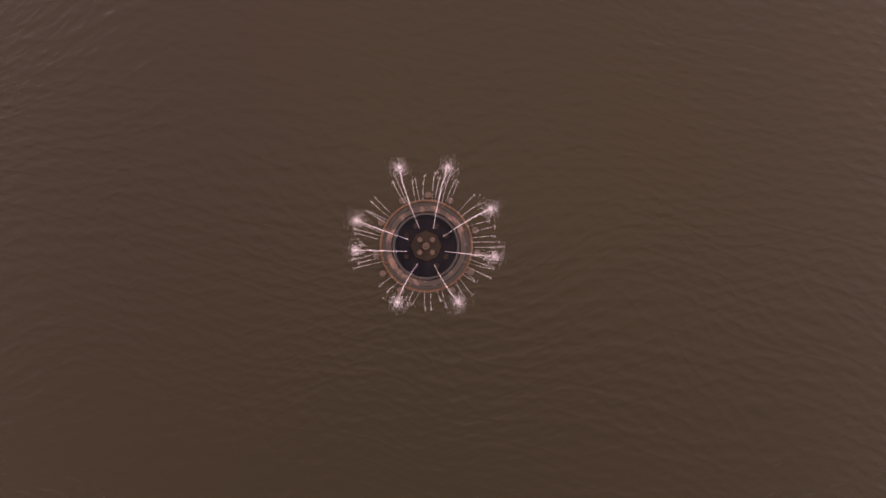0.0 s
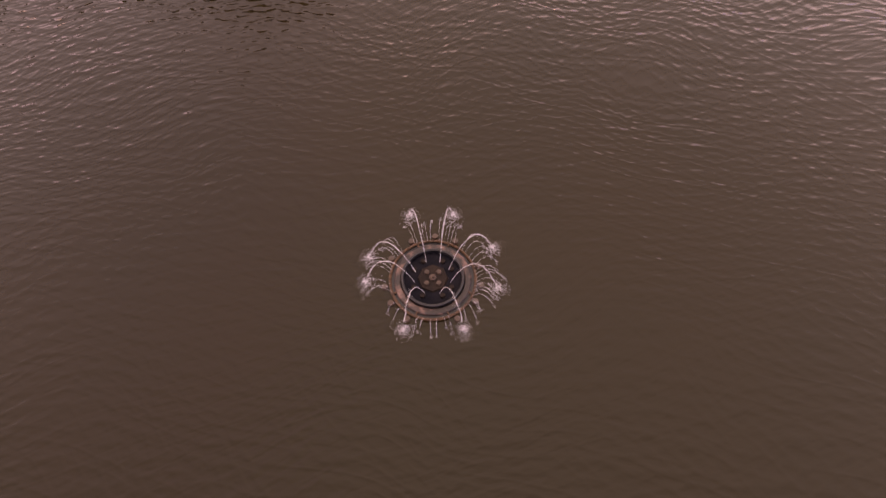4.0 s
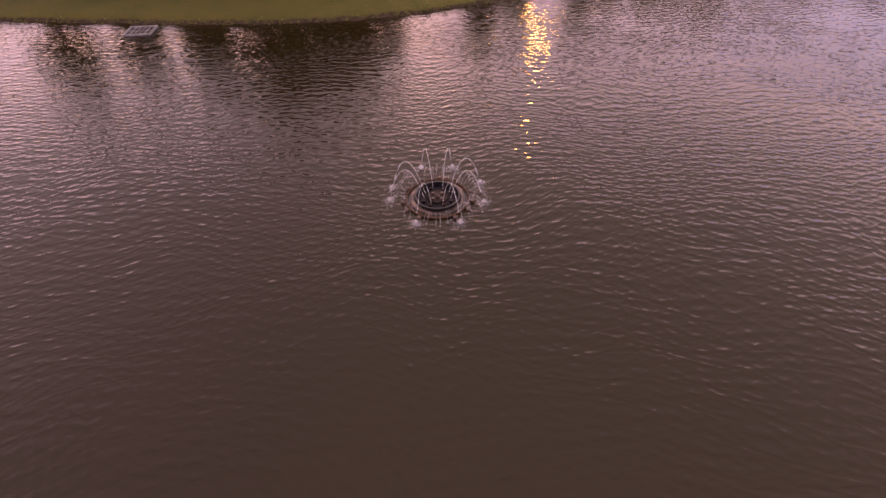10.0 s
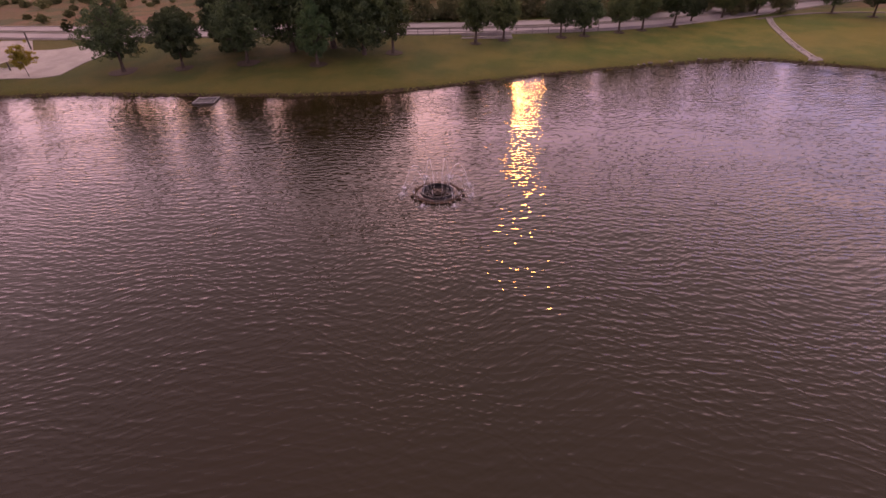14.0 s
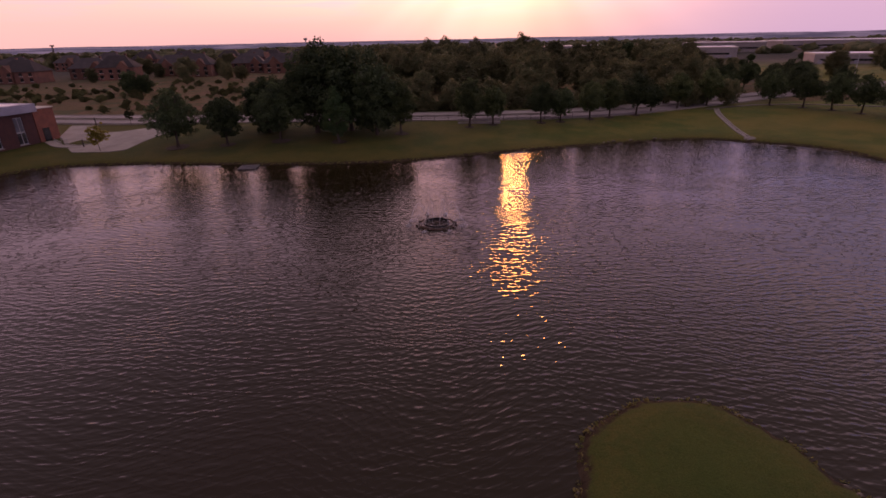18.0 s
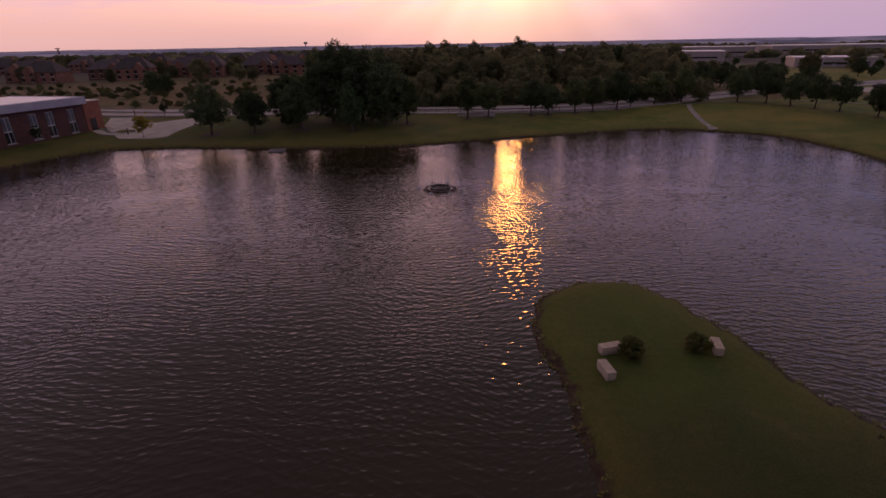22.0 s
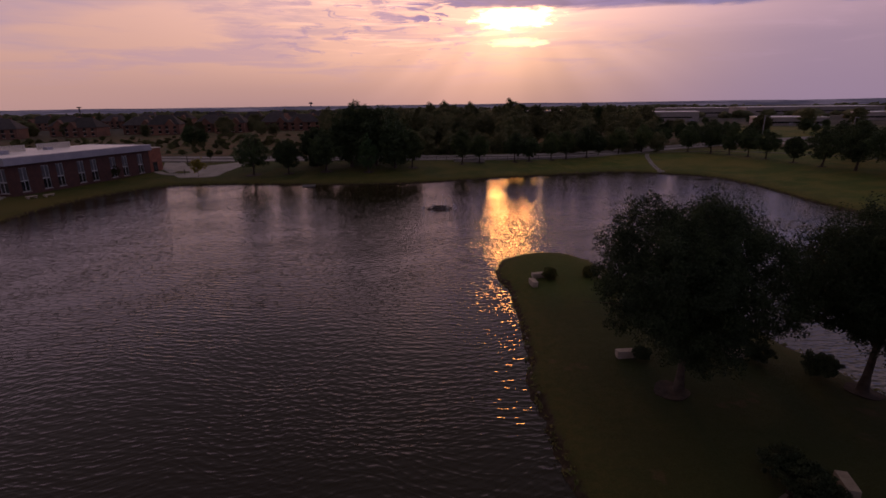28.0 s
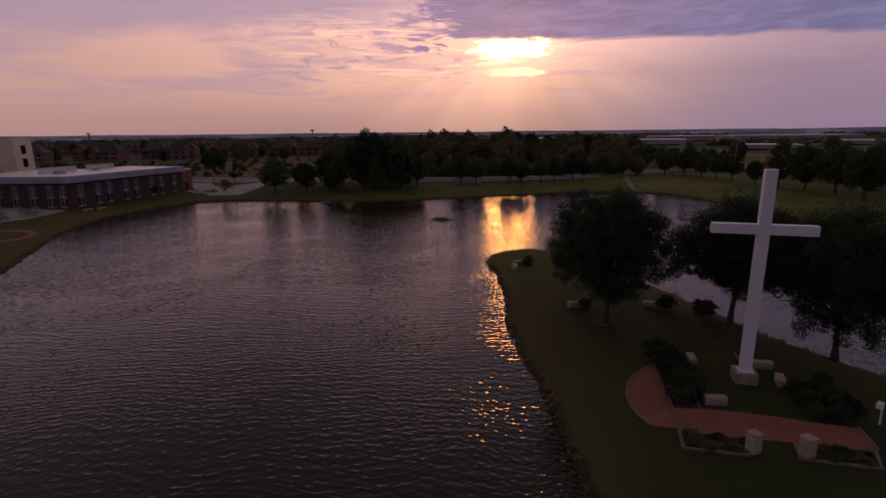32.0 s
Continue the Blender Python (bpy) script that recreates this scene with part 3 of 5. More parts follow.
def tree_meshes(name, seed, height, width, clear, clumps, per, leaf, leaf_material, limbs=9, shape=0.75, lumps=0.28, radius=0.0, trunks=1, tuft=0.085, sprigs=0):
    """Trunk with limbs, and a crown of leaf clumps with an uneven outline. clear: height of the lowest foliage."""
    rng = np.random.default_rng(seed)
    bm = bmesh.new()
    r0 = radius or 0.022 * height + 0.03
    mid, half = (height + clear) / 2, (height - clear) / 2
    tips = []
    for k in range(trunks):
        lean = rng.normal(0, 0.03 * height, 2) if trunks == 1 else rng.normal(0, 0.10 * height, 2)
        foot = rng.normal(0, 0.25, 2) if trunks > 1 else np.zeros(2)
        top = clear + half * 1.35
        line = [(foot[0] * (1 - q) + lean[0] * q + 0.05 * math.sin(5 * q + seed), foot[1] * (1 - q) + lean[1] * q + 0.05 * math.cos(4 * q), -0.15 + (top + 0.15) * q) for q in np.linspace(0, 1, 7)]
        tube(bm, line, [r0 * (1.5 if q == 0 else 1.0 - 0.8 * q) for q in np.linspace(0, 1, 7)], 9)
        for j in range(limbs):
            q = rng.uniform(0.34, 0.9)
            at = np.array(line[0]) * (1 - q) + np.array(line[-1]) * q
            at[2] = max(at[2], clear * 0.85)
            ang = math.tau * (j / limbs) + rng.uniform(-0.4, 0.4)
            reach = width * 0.5 * rng.uniform(0.5, 0.85)
            end = at + np.array((math.cos(ang) * reach, math.sin(ang) * reach, half * rng.uniform(0.15, 0.8)))
            knee = (at + end) / 2 + np.array((0, 0, half * 0.12))
            rr = r0 * (0.55 - 0.3 * q)
            tube(bm, [tuple(at), tuple(knee), tuple(end)], [rr, rr * 0.65, rr * 0.2], 6)
            for _ in range(2):
                e2 = knee + (end - knee) * rng.uniform(0.2, 0.9) + rng.normal(0, width * 0.10, 3)
                tube(bm, [tuple(knee), tuple((knee + e2) / 2 + (0, 0, 0.1)), tuple(e2)], [rr * 0.5, rr * 0.3, rr * 0.1], 5)
    trunk = finish(bm, name + "_trunk", M_BARK, True)
    # clump centres: mostly in the outer shell of a lumpy, flat-bottomed crown
    d = rng.normal(size=(clumps, 3))
    d /= np.linalg.norm(d, axis=1, keepdims=True)
    lump = np.array([noise.noise(Vector(v * 1.7) + Vector((seed * 3.1, 0, 0))) for v in d]) * lumps + 1.0
    lump += np.array([noise.noise(Vector(v * 4.5) + Vector((0, seed * 2.3, 0))) for v in d]) * lumps * 0.6
    depth = rng.uniform(0.0, 1.0, clumps) ** 0.40
    taper = np.where(d[:, 2] > 0, 1.0 - (1 - shape) * d[:, 2], 1.0 - 0.15 * np.abs(d[:, 2]))
    pos = np.stack([d[:, 0] * width / 2 * lump * depth * taper, d[:, 1] * width / 2 * lump * depth * taper, mid + d[:, 2] * half * lump * depth], 1)
    pos[:, 2] = np.maximum(pos[:, 2], clear + rng.uniform(-0.25, 0.35, clumps) * half * 0.5)
    spread = rng.uniform(0.65, 1.3, clumps) * width * tuft
    v, q = leaf_cloud(rng, pos, spread, per, leaf)
    if sprigs:
        pick = np.flatnonzero((depth > 0.75) & (d[:, 2] > -0.1))[:sprigs]
        tip = pos[pick] + d[pick] * width * 0.035 + np.array((0, 0, width * 0.025))
        v2, q2 = leaf_cloud(rng, tip, np.full(len(tip), width * 0.022), 26, leaf * 0.9, 2.6)
        v, q = np.concatenate([v, v2]), np.concatenate([q, q2 + len(v)])
    return trunk, arrays_mesh(name + "_crown", v, q, leaf_material)


def tree(meshes, name, x, y, z, label, group="", turn=0.0, size=1.0, category="tree"):
    e = thing(name, label, category, pose(x, y, z, 0, 0, turn), group)
    e.scale = (size, size, size)
    part("trunk", meshes[0], None, e)
    part("crown", meshes[1], None, e)
    return e


def inside_and_distance(px, py, poly):
    """Signed distance to a closed line: positive outside."""
    px, py = np.atleast_1d(px).astype(float), np.atleast_1d(py).astype(float)
    a = np.array(poly, float)
    e = np.roll(a, -1, 0) - a
    size = (e ** 2).sum(1)
    out = np.empty(px.shape)
    for i in range(0, len(px), 4000):
        dx, dy = px[i:i + 4000, None] - a[:, 0], py[i:i + 4000, None] - a[:, 1]
        t = np.clip((dx * e[:, 0] + dy * e[:, 1]) / size, 0, 1)
        best = ((dx - t * e[:, 0]) ** 2 + (dy - t * e[:, 1]) ** 2).min(1)
        cut = ((dy < 0) != (dy < e[:, 1])) & (dx < e[:, 0] * dy / np.where(e[:, 1] == 0, 1e-9, e[:, 1]))
        out[i:i + 4000] = np.where(cut.sum(1) % 2 == 1, -1, 1) * np.sqrt(best)
    return out


def rounded(points, steps=6):
    """A closed line through points, rounded (Catmull-Rom)."""
    out, n = [], len(points)
    for i in range(n):
        p0, p1, p2, p3 = (np.array(points[(i + k) % n], float) for k in (-1, 0, 1, 2))
        for s in range(steps):
            t = s / steps
            out.append(tuple(0.5 * (2 * p1 + (p2 - p0) * t + (2 * p0 - 5 * p1 + 4 * p2 - p3) * t * t + (3 * p1 - p0 - 3 * p2 + p3) * t ** 3)))
    return out


def drops(rng, centres, sizes):
    """Drops: small uneven octahedra as arrays of corners and faces."""
    base = np.array([(1, 0, 0), (0, 1, 0), (-1, 0, 0), (0, -1, 0), (0, 0, 1), (0, 0, -1)], float)
    tri = np.array([(0, 1, 4), (1, 2, 4), (2, 3, 4), (3, 0, 4), (1, 0, 5), (2, 1, 5), (3, 2, 5), (0, 3, 5)])
    n = len(centres)
    v = base[None] * sizes[:, None, None] * rng.uniform(0.4, 1.3, (n, 6, 1)) + centres[:, None]
    return v.reshape(-1, 3), (tri[None] + 6 * np.arange(n)[:, None, None]).reshape(-1, 3)

# ---- land and water ----
WEST_SHORE = [(-42, -65), (-46, -48), (-50.3, -34.6), (-54.5, -25.4), (-59.9, -13.3), (-63.3, -2.2), (-63.6, 6), (-62.4, 14), (-60, 20), (-56.5, 25.5)]
NORTH_SHORE = [(-49.5, 27.3), (-40.8, 27.5), (-31, 26.6), (-23.5, 26), (-15, 25.7), (-8, 26.3), (-2.5, 27.6), (3, 29.6), (10.4, 32.2), (17, 34.2), (24.6, 36.1), (32, 38.1), (39, 39.3), (44, 38.8), (48.5, 36), (53.5, 33)]
EAST_SHORE = [(57, 28.5), (58.5, 20), (58.5, 10), (58.2, 2), (60, -15), (62, -35), (62, -58), (57, -74), (48, -80), (40, -76), (34, -68)]
PENINSULA = [(28.8, -61), (26.2, -56), (24.4, -51), (22.5, -43.5), (19.5, -39.5), (18, -36.5), (17.3, -33), (16.3, -30.3), (15, -27.1), (12.8, -25.1), (10.6, -25), (8.2, -26.2), (6.5, -28.4), (6.1, -31), (6.3, -34), (6.8, -37), (6.7, -41), (6.7, -45), (6.3, -49), (6.2, -52), (6.6, -58), (7.2, -63.3)]
SOUTH_SHORE = [(7.3, -67.2), (7.4, -71), (8, -85), (7, -100), (0, -112), (-15, -114), (-30, -104), (-38, -85)]
POND = rounded(WEST_SHORE + NORTH_SHORE + EAST_SHORE + PENINSULA + SOUTH_SHORE, 4)


def land_height(px, py):
    """Height of the land: a soft bank at the waterline, then a gentle rise away from the pond."""
    px, py = np.asarray(px, float), np.asarray(py, float)
    d = inside_and_distance(px, py, POND)
    d = d + 0.22 * np.sin(px * 1.9 + np.sin(py * 1.3) * 2) * np.sin(py * 2.3 + np.cos(px * 0.9)) * np.exp(-np.abs(d) / 3)
    bank = np.interp(d, [-4, -1, 0, 0.35, 0.9, 2.0], [-1.2, -0.35, 0.0, 0.28, 0.45, 0.58])
    spit = np.clip((px - 2) / 4, 0, 1) * np.clip((45 - px) / 8, 0, 1) * np.clip((-18 - py) / 4, 0, 1)
    rise = np.interp(d, [2, 8, 20, 40, 100, 400], [0, 0.42, 1.5, 2.0, 2.2, 2.6])
    low = np.interp(d, [2, 10], [0, 0.25])
    rise = rise * np.interp(px, [-62, -48], [0.55, 1.0]) ** np.clip((60 - py) / 20, 0, 1)
    z = bank + rise * (1 - spit) + low * spit
    roll = np.clip((d - 30) / 60, 0, 1) * (0.5 * np.sin(px / 37) * np.cos(py / 43))
    r = np.hypot(px, py)
    hills = np.clip((r - 500) / 1500, 0, 1) * (1.0 + 1.5 * np.sin(px / 420 + 1) * np.cos(py / 610))
    return z + roll + hills


def on_land(x, y):
    return float(land_height(np.array([x]), np.array([y]))[0])


def axis(lo, hi, fine, far, growth):
    a = list(np.arange(lo, hi + fine * 0.5, fine))
    for sign in (1, -1):
        step, v = fine, (a[-1] if sign > 0 else a[0])
        while abs(v) < far:
            step *= growth
            v += sign * step
            a.append(v) if sign > 0 else a.insert(0, v)
    return np.array(a)


gx, gy = axis(-72, 72, 0.8, 4600, 1.16), axis(-84, 50, 0.8, 4600, 1.16)
X, Y = np.meshgrid(gx, gy)
Z = land_height(X.ravel(), Y.ravel())
ids = np.arange(X.size).reshape(X.shape)
quads = np.stack([ids[:-1, :-1], ids[:-1, 1:], ids[1:, 1:], ids[1:, :-1]], -1).reshape(-1, 4)
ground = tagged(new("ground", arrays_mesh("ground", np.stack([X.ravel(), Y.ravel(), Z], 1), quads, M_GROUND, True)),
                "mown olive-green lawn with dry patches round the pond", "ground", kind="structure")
bm = bmesh.new()
bmesh.ops.create_grid(bm, x_segments=60, y_segments=60, size=1.0, matrix=Matrix.Translation((-1, -37, 0)) @ Matrix.Diagonal((68, 80, 1, 1)))
water = solid("water", bm, M_WATER, "silty brown pond water with wind ripples", "water", kind="structure")


def ribbon(line, width, lift, thick, closed=False):
    """A strip of paving with thickness that follows the land along a line."""
    bm = bmesh.new()
    rows, n = [], len(line)
    for i, p in enumerate(line):
        a, b = Vector(line[max(i - 1, 0)]), Vector(line[min(i + 1, n - 1)])
        side = Vector((b.y - a.y, a.x - b.x)).normalized() * width / 2
        l, r = Vector(p) - side, Vector(p) + side
        zl, zr = on_land(*l) + lift, on_land(*r) + lift
        z = max(zl, zr)
        rows.append([bm.verts.new((*l, z)), bm.verts.new((*r, z)), bm.verts.new((*r, z - thick)), bm.verts.new((*l, z - thick))])
    for a, b in zip(rows, rows[1:]):
        for k in range(4):
            bm.faces.new((a[k], a[(k + 1) % 4], b[(k + 1) % 4], b[k]))
    bm.faces.new(rows[0])
    bm.faces.new(rows[-1][::-1])
    bmesh.ops.recalc_face_normals(bm, faces=bm.faces)
    return bm


def along(points, step=3.0):
    """Points at even steps on a smooth open line."""
    pts = [np.array(p, float) for p in points]
    pts = [2 * pts[0] - pts[1]] + pts + [2 * pts[-1] - pts[-2]]
    out = []
    for p0, p1, p2, p3 in zip(pts, pts[1:], pts[2:], pts[3:]):
        n = max(2, int(np.linalg.norm(p2 - p1) / step))
        for s in range(n):
            t = s / n
            out.append(tuple(0.5 * (2 * p1 + (p2 - p0) * t + (2 * p0 - 5 * p1 + 4 * p2 - p3) * t * t + (3 * p1 - p0 - 3 * p2 + p3) * t ** 3)))
    return out + [tuple(pts[-2])]


def offset(line, by):
    out, n = [], len(line)
    for i, p in enumerate(line):
        a, b = Vector(line[max(i - 1, 0)]), Vector(line[min(i + 1, n - 1)])
        side = Vector((b.y - a.y, a.x - b.x)).normalized() * by
        out.append(tuple(Vector(p) + side))
    return out


# the street behind the pond: two pale carriageways, kerbs, a grass strip between them
STREET = along([(-400, 86), (-200, 70), (-120, 63), (-64, 58), (-30, 55.8), (-4, 55), (13, 56), (26, 58), (43, 63), (60, 70.5), (85, 83), (130, 101), (300, 143)], 5.0)
for side, name in ((2.55, "road"), (-2.55, "road")):
    solid(name, ribbon(offset(STREET, side), 3.7, 0.06, 0.5), M_ROAD, "pale concrete carriageway of a two-lane street", "road", kind="structure")
for by in (4.5, 0.6, -0.6, -4.5):
    solid("kerb", ribbon(offset(STREET, by), 0.2, 0.18, 0.6), M_CONC, "pale concrete kerb along the street", "kerb", kind="structure")
SIDEWALK = along([(51.5, 59.0), (54, 60), (62, 62.5), (73, 61), (84, 54), (94, 42), (106, 22)], 3.0)
solid("pavement", ribbon(SIDEWALK, 1.0, 0.05, 0.3), M_EDGE, "narrow pale concrete footpath across the lawn", "footpath", kind="structure")

# culvert under the street: two low headwalls in the lawn, and a pipe railing along the street
for y0, z0 in ((48.6, 0.10), (50.2, 0.32)):
    solid("headwall", boxed((6.4, y0, on_land(6.4, y0) + z0 - 0.3), (7.6, 0.4, 0.9), 0.05, 0.03), M_CONC, "low grey concrete culvert headwall in the lawn", "headwall", kind="structure")
railing = thing("pipe_railing", "dark weathered pipe railing beside the street", "railing")
RAIL = [(-22.0, 51.0), (-14.0, 50.5), (-4.0, 50.0), (8.0, 50.4), (16.0, 51.3), (24.0, 52.9)]
line = along(RAIL, 2.4)
for x, y in line:
    bm = bmesh.new()
    tube(bm, [(x, y, on_land(x, y) - 0.2), (x, y, on_land(x, y) + 1.02)], 0.045, 6)
    part("post", bm, M_POLE, railing)
for z0 in (0.55, 1.0):
    for (xa, ya), (xb, yb) in zip(line, line[1:]):
        bm = bmesh.new()
        tube(bm, [(xa, ya, on_land(xa, ya) + z0), (xb, yb, on_land(xb, yb) + z0)], 0.04, 6)
        part("rail", bm, M_POLE, railing)

# ---- trees ----
OAKS = [tree_meshes("oak", 11 + k, h, w, c, 230, 66, 0.122, M_LEAF, shape=s) for k, (h, w, c, s) in enumerate([(7.4, 6.8, 1.6, 0.6), (6.6, 5.8, 1.4, 0.7), (8.2, 7.2, 1.2, 0.7)])]
BROAD = [tree_meshes("elm", 31 + k, h, w, c, 300, 60, 0.215, M_WOOD, lumps=0.4, shape=0.75, limbs=8) for k, (h, w, c) in enumerate([(12.0, 10.0, 0.6), (14.0, 11.0, 0.8), (10.5, 9.0, 0.3), (12.5, 12.5, 0.5)])]
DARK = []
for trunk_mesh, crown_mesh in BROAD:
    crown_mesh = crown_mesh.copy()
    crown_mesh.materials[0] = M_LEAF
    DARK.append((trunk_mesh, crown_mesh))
PINE = tree_meshes("pine", 41, 8.2, 4.6, 0.8, 240, 70, 0.10, M_PINE, limbs=12, shape=0.3, lumps=0.25)
NEAR = [tree_meshes("live_oak", 51 + k, h, w, c, 1300, 120, 0.060, M_LIVE, lumps=0.42, shape=0.78, tuft=0.048, limbs=12, radius=0.22, sprigs=300) for k, (h, w, c) in enumerate([(10.6, 10.3, 2.5), (9.8, 9.6, 2.6), (10.5, 10.5, 2.5)])]
PEAR = [tree_meshes("pear", 81 + k, h, w, c, 280, 74, 0.11, M_PEAR, shape=s, lumps=0.22, limbs=9) for k, (h, w, c, s) in enumerate([(8.4, 5.6, 1.7, 0.5), (7.2, 5.2, 1.6, 0.6), (8.0, 6.2, 1.5, 0.55)])]
SCRUB = [tree_meshes("scrub", 71 + k, h, w, 0.02, 90, 70, 0.12, M_SCRUB, lumps=0.45, limbs=4, radius=0.05, trunks=2) for k, (h, w) in enumerate([(1.7, 2.7), (1.4, 2.3), (2.4, 3.1)])]

THICKET = []
for trunk_mesh, crown_mesh in SCRUB:
    crown_mesh = crown_mesh.copy()
    crown_mesh.materials[0] = M_WOOD
    THICKET.append((trunk_mesh, crown_mesh))

# three large trees on the spit
for k, (x, y, t, s) in enumerate([(13.6, -52.8, 20, 0.97), (23.4, -52.6, 130, 1.0), (27.4, -58.2, 250, 1.0)]):
    tree(NEAR[k], "tree", x, y, on_land(x, y) - 0.05, "dark broad-crowned shade tree on the grassy spit", "shade trees on the spit", t, s)

# a row of young trees between pond and street
ROW = [(4.6, 45.7, 0, 1.0), (8.8, 47.6, 1, 0.92), (17.6, 49.4, 0, 0.9), (21.3, 50.3, 1, 0.9), (27.1, 52.3, 1, 0.95), (31.0, 53.6, 0, 0.85), (36.6, 55.5, 0, 1.0), (40.3, 58.0, 1, 0.8), (46.3, 60.3, 1, 0.95), (53.3, 62.8, 0, 0.9),
       (65.4, 62.0, 2, 0.85), (69.2, 57.6, 0, 0.9), (72.0, 53.6, 2, 0.8), (73.8, 48.8, 0, 0.85), (75.2, 43.8, 0, 0.85), (76.8, 36.4, 1, 0.85), (77.8, 29.0, 2, 1.0), (79.4, 22.0, 2, 1.15), (80.8, 14.8, 2, 1.3), (79.0, 5.0, 2, 1.2), (81.0, -6.0, 2, 1.25), (88.0, 34.0, 2, 1.05), (90.0, 24.0, 0, 1.15), (91.0, 14.0, 2, 1.2), (90.5, 2.0, 0, 1.2), (95.0, 42.0, 0, 1.0), (98.0, 52.0, 2, 0.95), (101.0, 30.0, 2, 1.1)]
for k, (x, y, v, s) in enumerate(ROW):
    pear = k in (0, 1, 4, 5, 8, 9)
    tree((PEAR if pear else OAKS)[v], "tree", x, y, on_land(x, y) - 0.05, "olive-green young tree with a tall oval crown by the street" if pear else "dark round-crowned young tree on the lawn by the street", "young trees along the street", 47 * k % 360, s)

# larger trees on the north bank
BANK_TREES = [(-41.6, 35.0, 2, 1.08, OAKS), (-34.0, 35.8, 1, 1.1, OAKS), (-26.0, 37.2, 2, 1.1, OAKS), (-21.0, 42.0, 1, 1.0, DARK), (-15.6, 43.2, 3, 1.12, DARK), (-16.4, 36.0, 0, 1.0, [PINE]), (-10.8, 40.0, 0, 0.85, DARK), (-6.9, 40.8, 0, 1.0, PEAR), (-29.5, 43.0, 2, 0.85, DARK), (-37.5, 43.5, 1, 0.9, OAKS)]
for k, (x, y, v, s, kind) in enumerate(BANK_TREES):
    tree(kind[v], "tree", x, y, on_land(x, y) - 0.05, "large dark tree on the north bank of the pond", "trees on the north bank", 61 * k % 360, s)

# woodland beyond the street
rng = np.random.default_rng(5)
count = 0
for k in range(560):
    x, y = rng.uniform(-62, 95), 63 + 130 * rng.uniform() ** 1.3
    left = -30 - (y - 64) * 0.25
    if x < left or x > 58 + (y - 64) * 0.35 or count >= 190:
        continue
    if y > 100 and rng.uniform() < 0.25:
        continue
    count += 1
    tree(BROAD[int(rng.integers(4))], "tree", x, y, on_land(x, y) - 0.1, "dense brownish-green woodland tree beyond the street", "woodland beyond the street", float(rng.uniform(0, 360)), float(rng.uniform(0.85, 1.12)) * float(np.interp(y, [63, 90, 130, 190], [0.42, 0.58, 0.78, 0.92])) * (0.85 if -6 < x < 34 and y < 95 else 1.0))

# undergrowth along the front of the woods
for k in range(64):
    x = -30 + 88 * k / 63 + float(rng.normal(0, 0.6))
    y = float(np.interp(x, [-30, -4, 13, 26, 43, 60], [62.0, 61.2, 62.2, 64.2, 69.2, 77.0])) + float(rng.uniform(0, 3.0))
    tree(THICKET[k % 3], "bush", x, y, on_land(x, y) - 0.05, "dense olive thicket at the edge of the woodland", "thicket at the edge of the woods", float(rng.uniform(0, 360)), float(rng.uniform(0.7, 1.3)), "bush")

# a few that stand clear of the rest
for x, y, v, s in ((-1.5, 214, 1, 1.0), (3.5, 217, 0, 1.02), (30.0, 213, 3, 1.0), (36.0, 216, 1, 1.05), (41.0, 214, 0, 1.0), (66.0, 189, 3, 0.86), (72.0, 191, 1, 0.84), (77.0, 190, 0, 0.88), (-34.0, 92, 3, 0.8)):
    tree(BROAD[v] if x < 40 else DARK[v], "tree", x, y, on_land(x, y) - 0.1, "tall woodland tree standing above the rest", "woodland beyond the street", 50 * x % 360, s)

# scrub in the dry meadow
for k in range(300):
    x, y = rng.uniform(-180, -42), (rng.uniform(65, 150) if k % 3 else rng.normal(104, 7))
    tree(SCRUB[int(rng.integers(3))], "bush", x, y, on_land(x, y) - 0.05, "straggly olive bush in the dry meadow", "bushes in the dry meadow", float(rng.uniform(0, 360)), float(rng.uniform(0.35, 0.9)), "bush")

# trees among the houses
for k in range(90):
    x, y = rng.uniform(-330, -10), rng.uniform(150, 400)
    tree(BROAD[int(rng.integers(4))], "tree", x, y, on_land(x, y) - 0.1, "dark tree among the distant houses", "trees among the houses", float(rng.uniform(0, 360)), float(rng.uniform(0.45, 0.75)))
for x, y, s in ((-91, 108, 0.60), (-87.5, 109, 0.5), (-94, 111, 0.42)):
    tree(DARK[2], "tree", x, y, on_land(x, y) - 0.1, "rounded dark tree standing in the dry meadow", "trees in the dry meadow", 40 * s, s)

# far woods out to the horizon: low crowns, one joined sheet
def far_woods():
    rng = np.random.default_rng(9)
    vs, qs, base = [], [], 0
    ico = bmesh.new()
    bmesh.ops.create_icosphere(ico, subdivisions=2, radius=1.0)
    iv = np.array([v.co[:] for v in ico.verts])
    iq = np.array([[v.index for v in f.verts] for f in ico.faces])
    ico.free()
    n = 0
    while n < 1500:
        r = 360 + 1050 * rng.uniform() ** 1.2
        a = rng.uniform(-1.15, 1.15)
        x, y = r * math.sin(a), r * math.cos(a) - 40
        if noise.noise(Vector((x / 170, y / 170, 0.3))) < -0.10:
            continue
        if 70 < x < 420 and 60 < y < 480 and rng.uniform() < 0.65:
            continue
        s = rng.uniform(2.6, 4.6)
        k = 1 + 0.3 * rng.normal(size=(len(iv), 1))
        v = iv * k * np.array((s * rng.uniform(0.9, 1.8), s * rng.uniform(0.9, 1.8), s * 0.75)) + (x, y, on_land(x, y) + s * 0.5)
        vs.append(v)
        qs.append(iq + base)
        base += len(iv)
        n += 1
    return arrays_mesh("far_woods", np.concatenate(vs), np.concatenate(qs), M_WOOD)


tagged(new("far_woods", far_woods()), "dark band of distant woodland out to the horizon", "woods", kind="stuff")

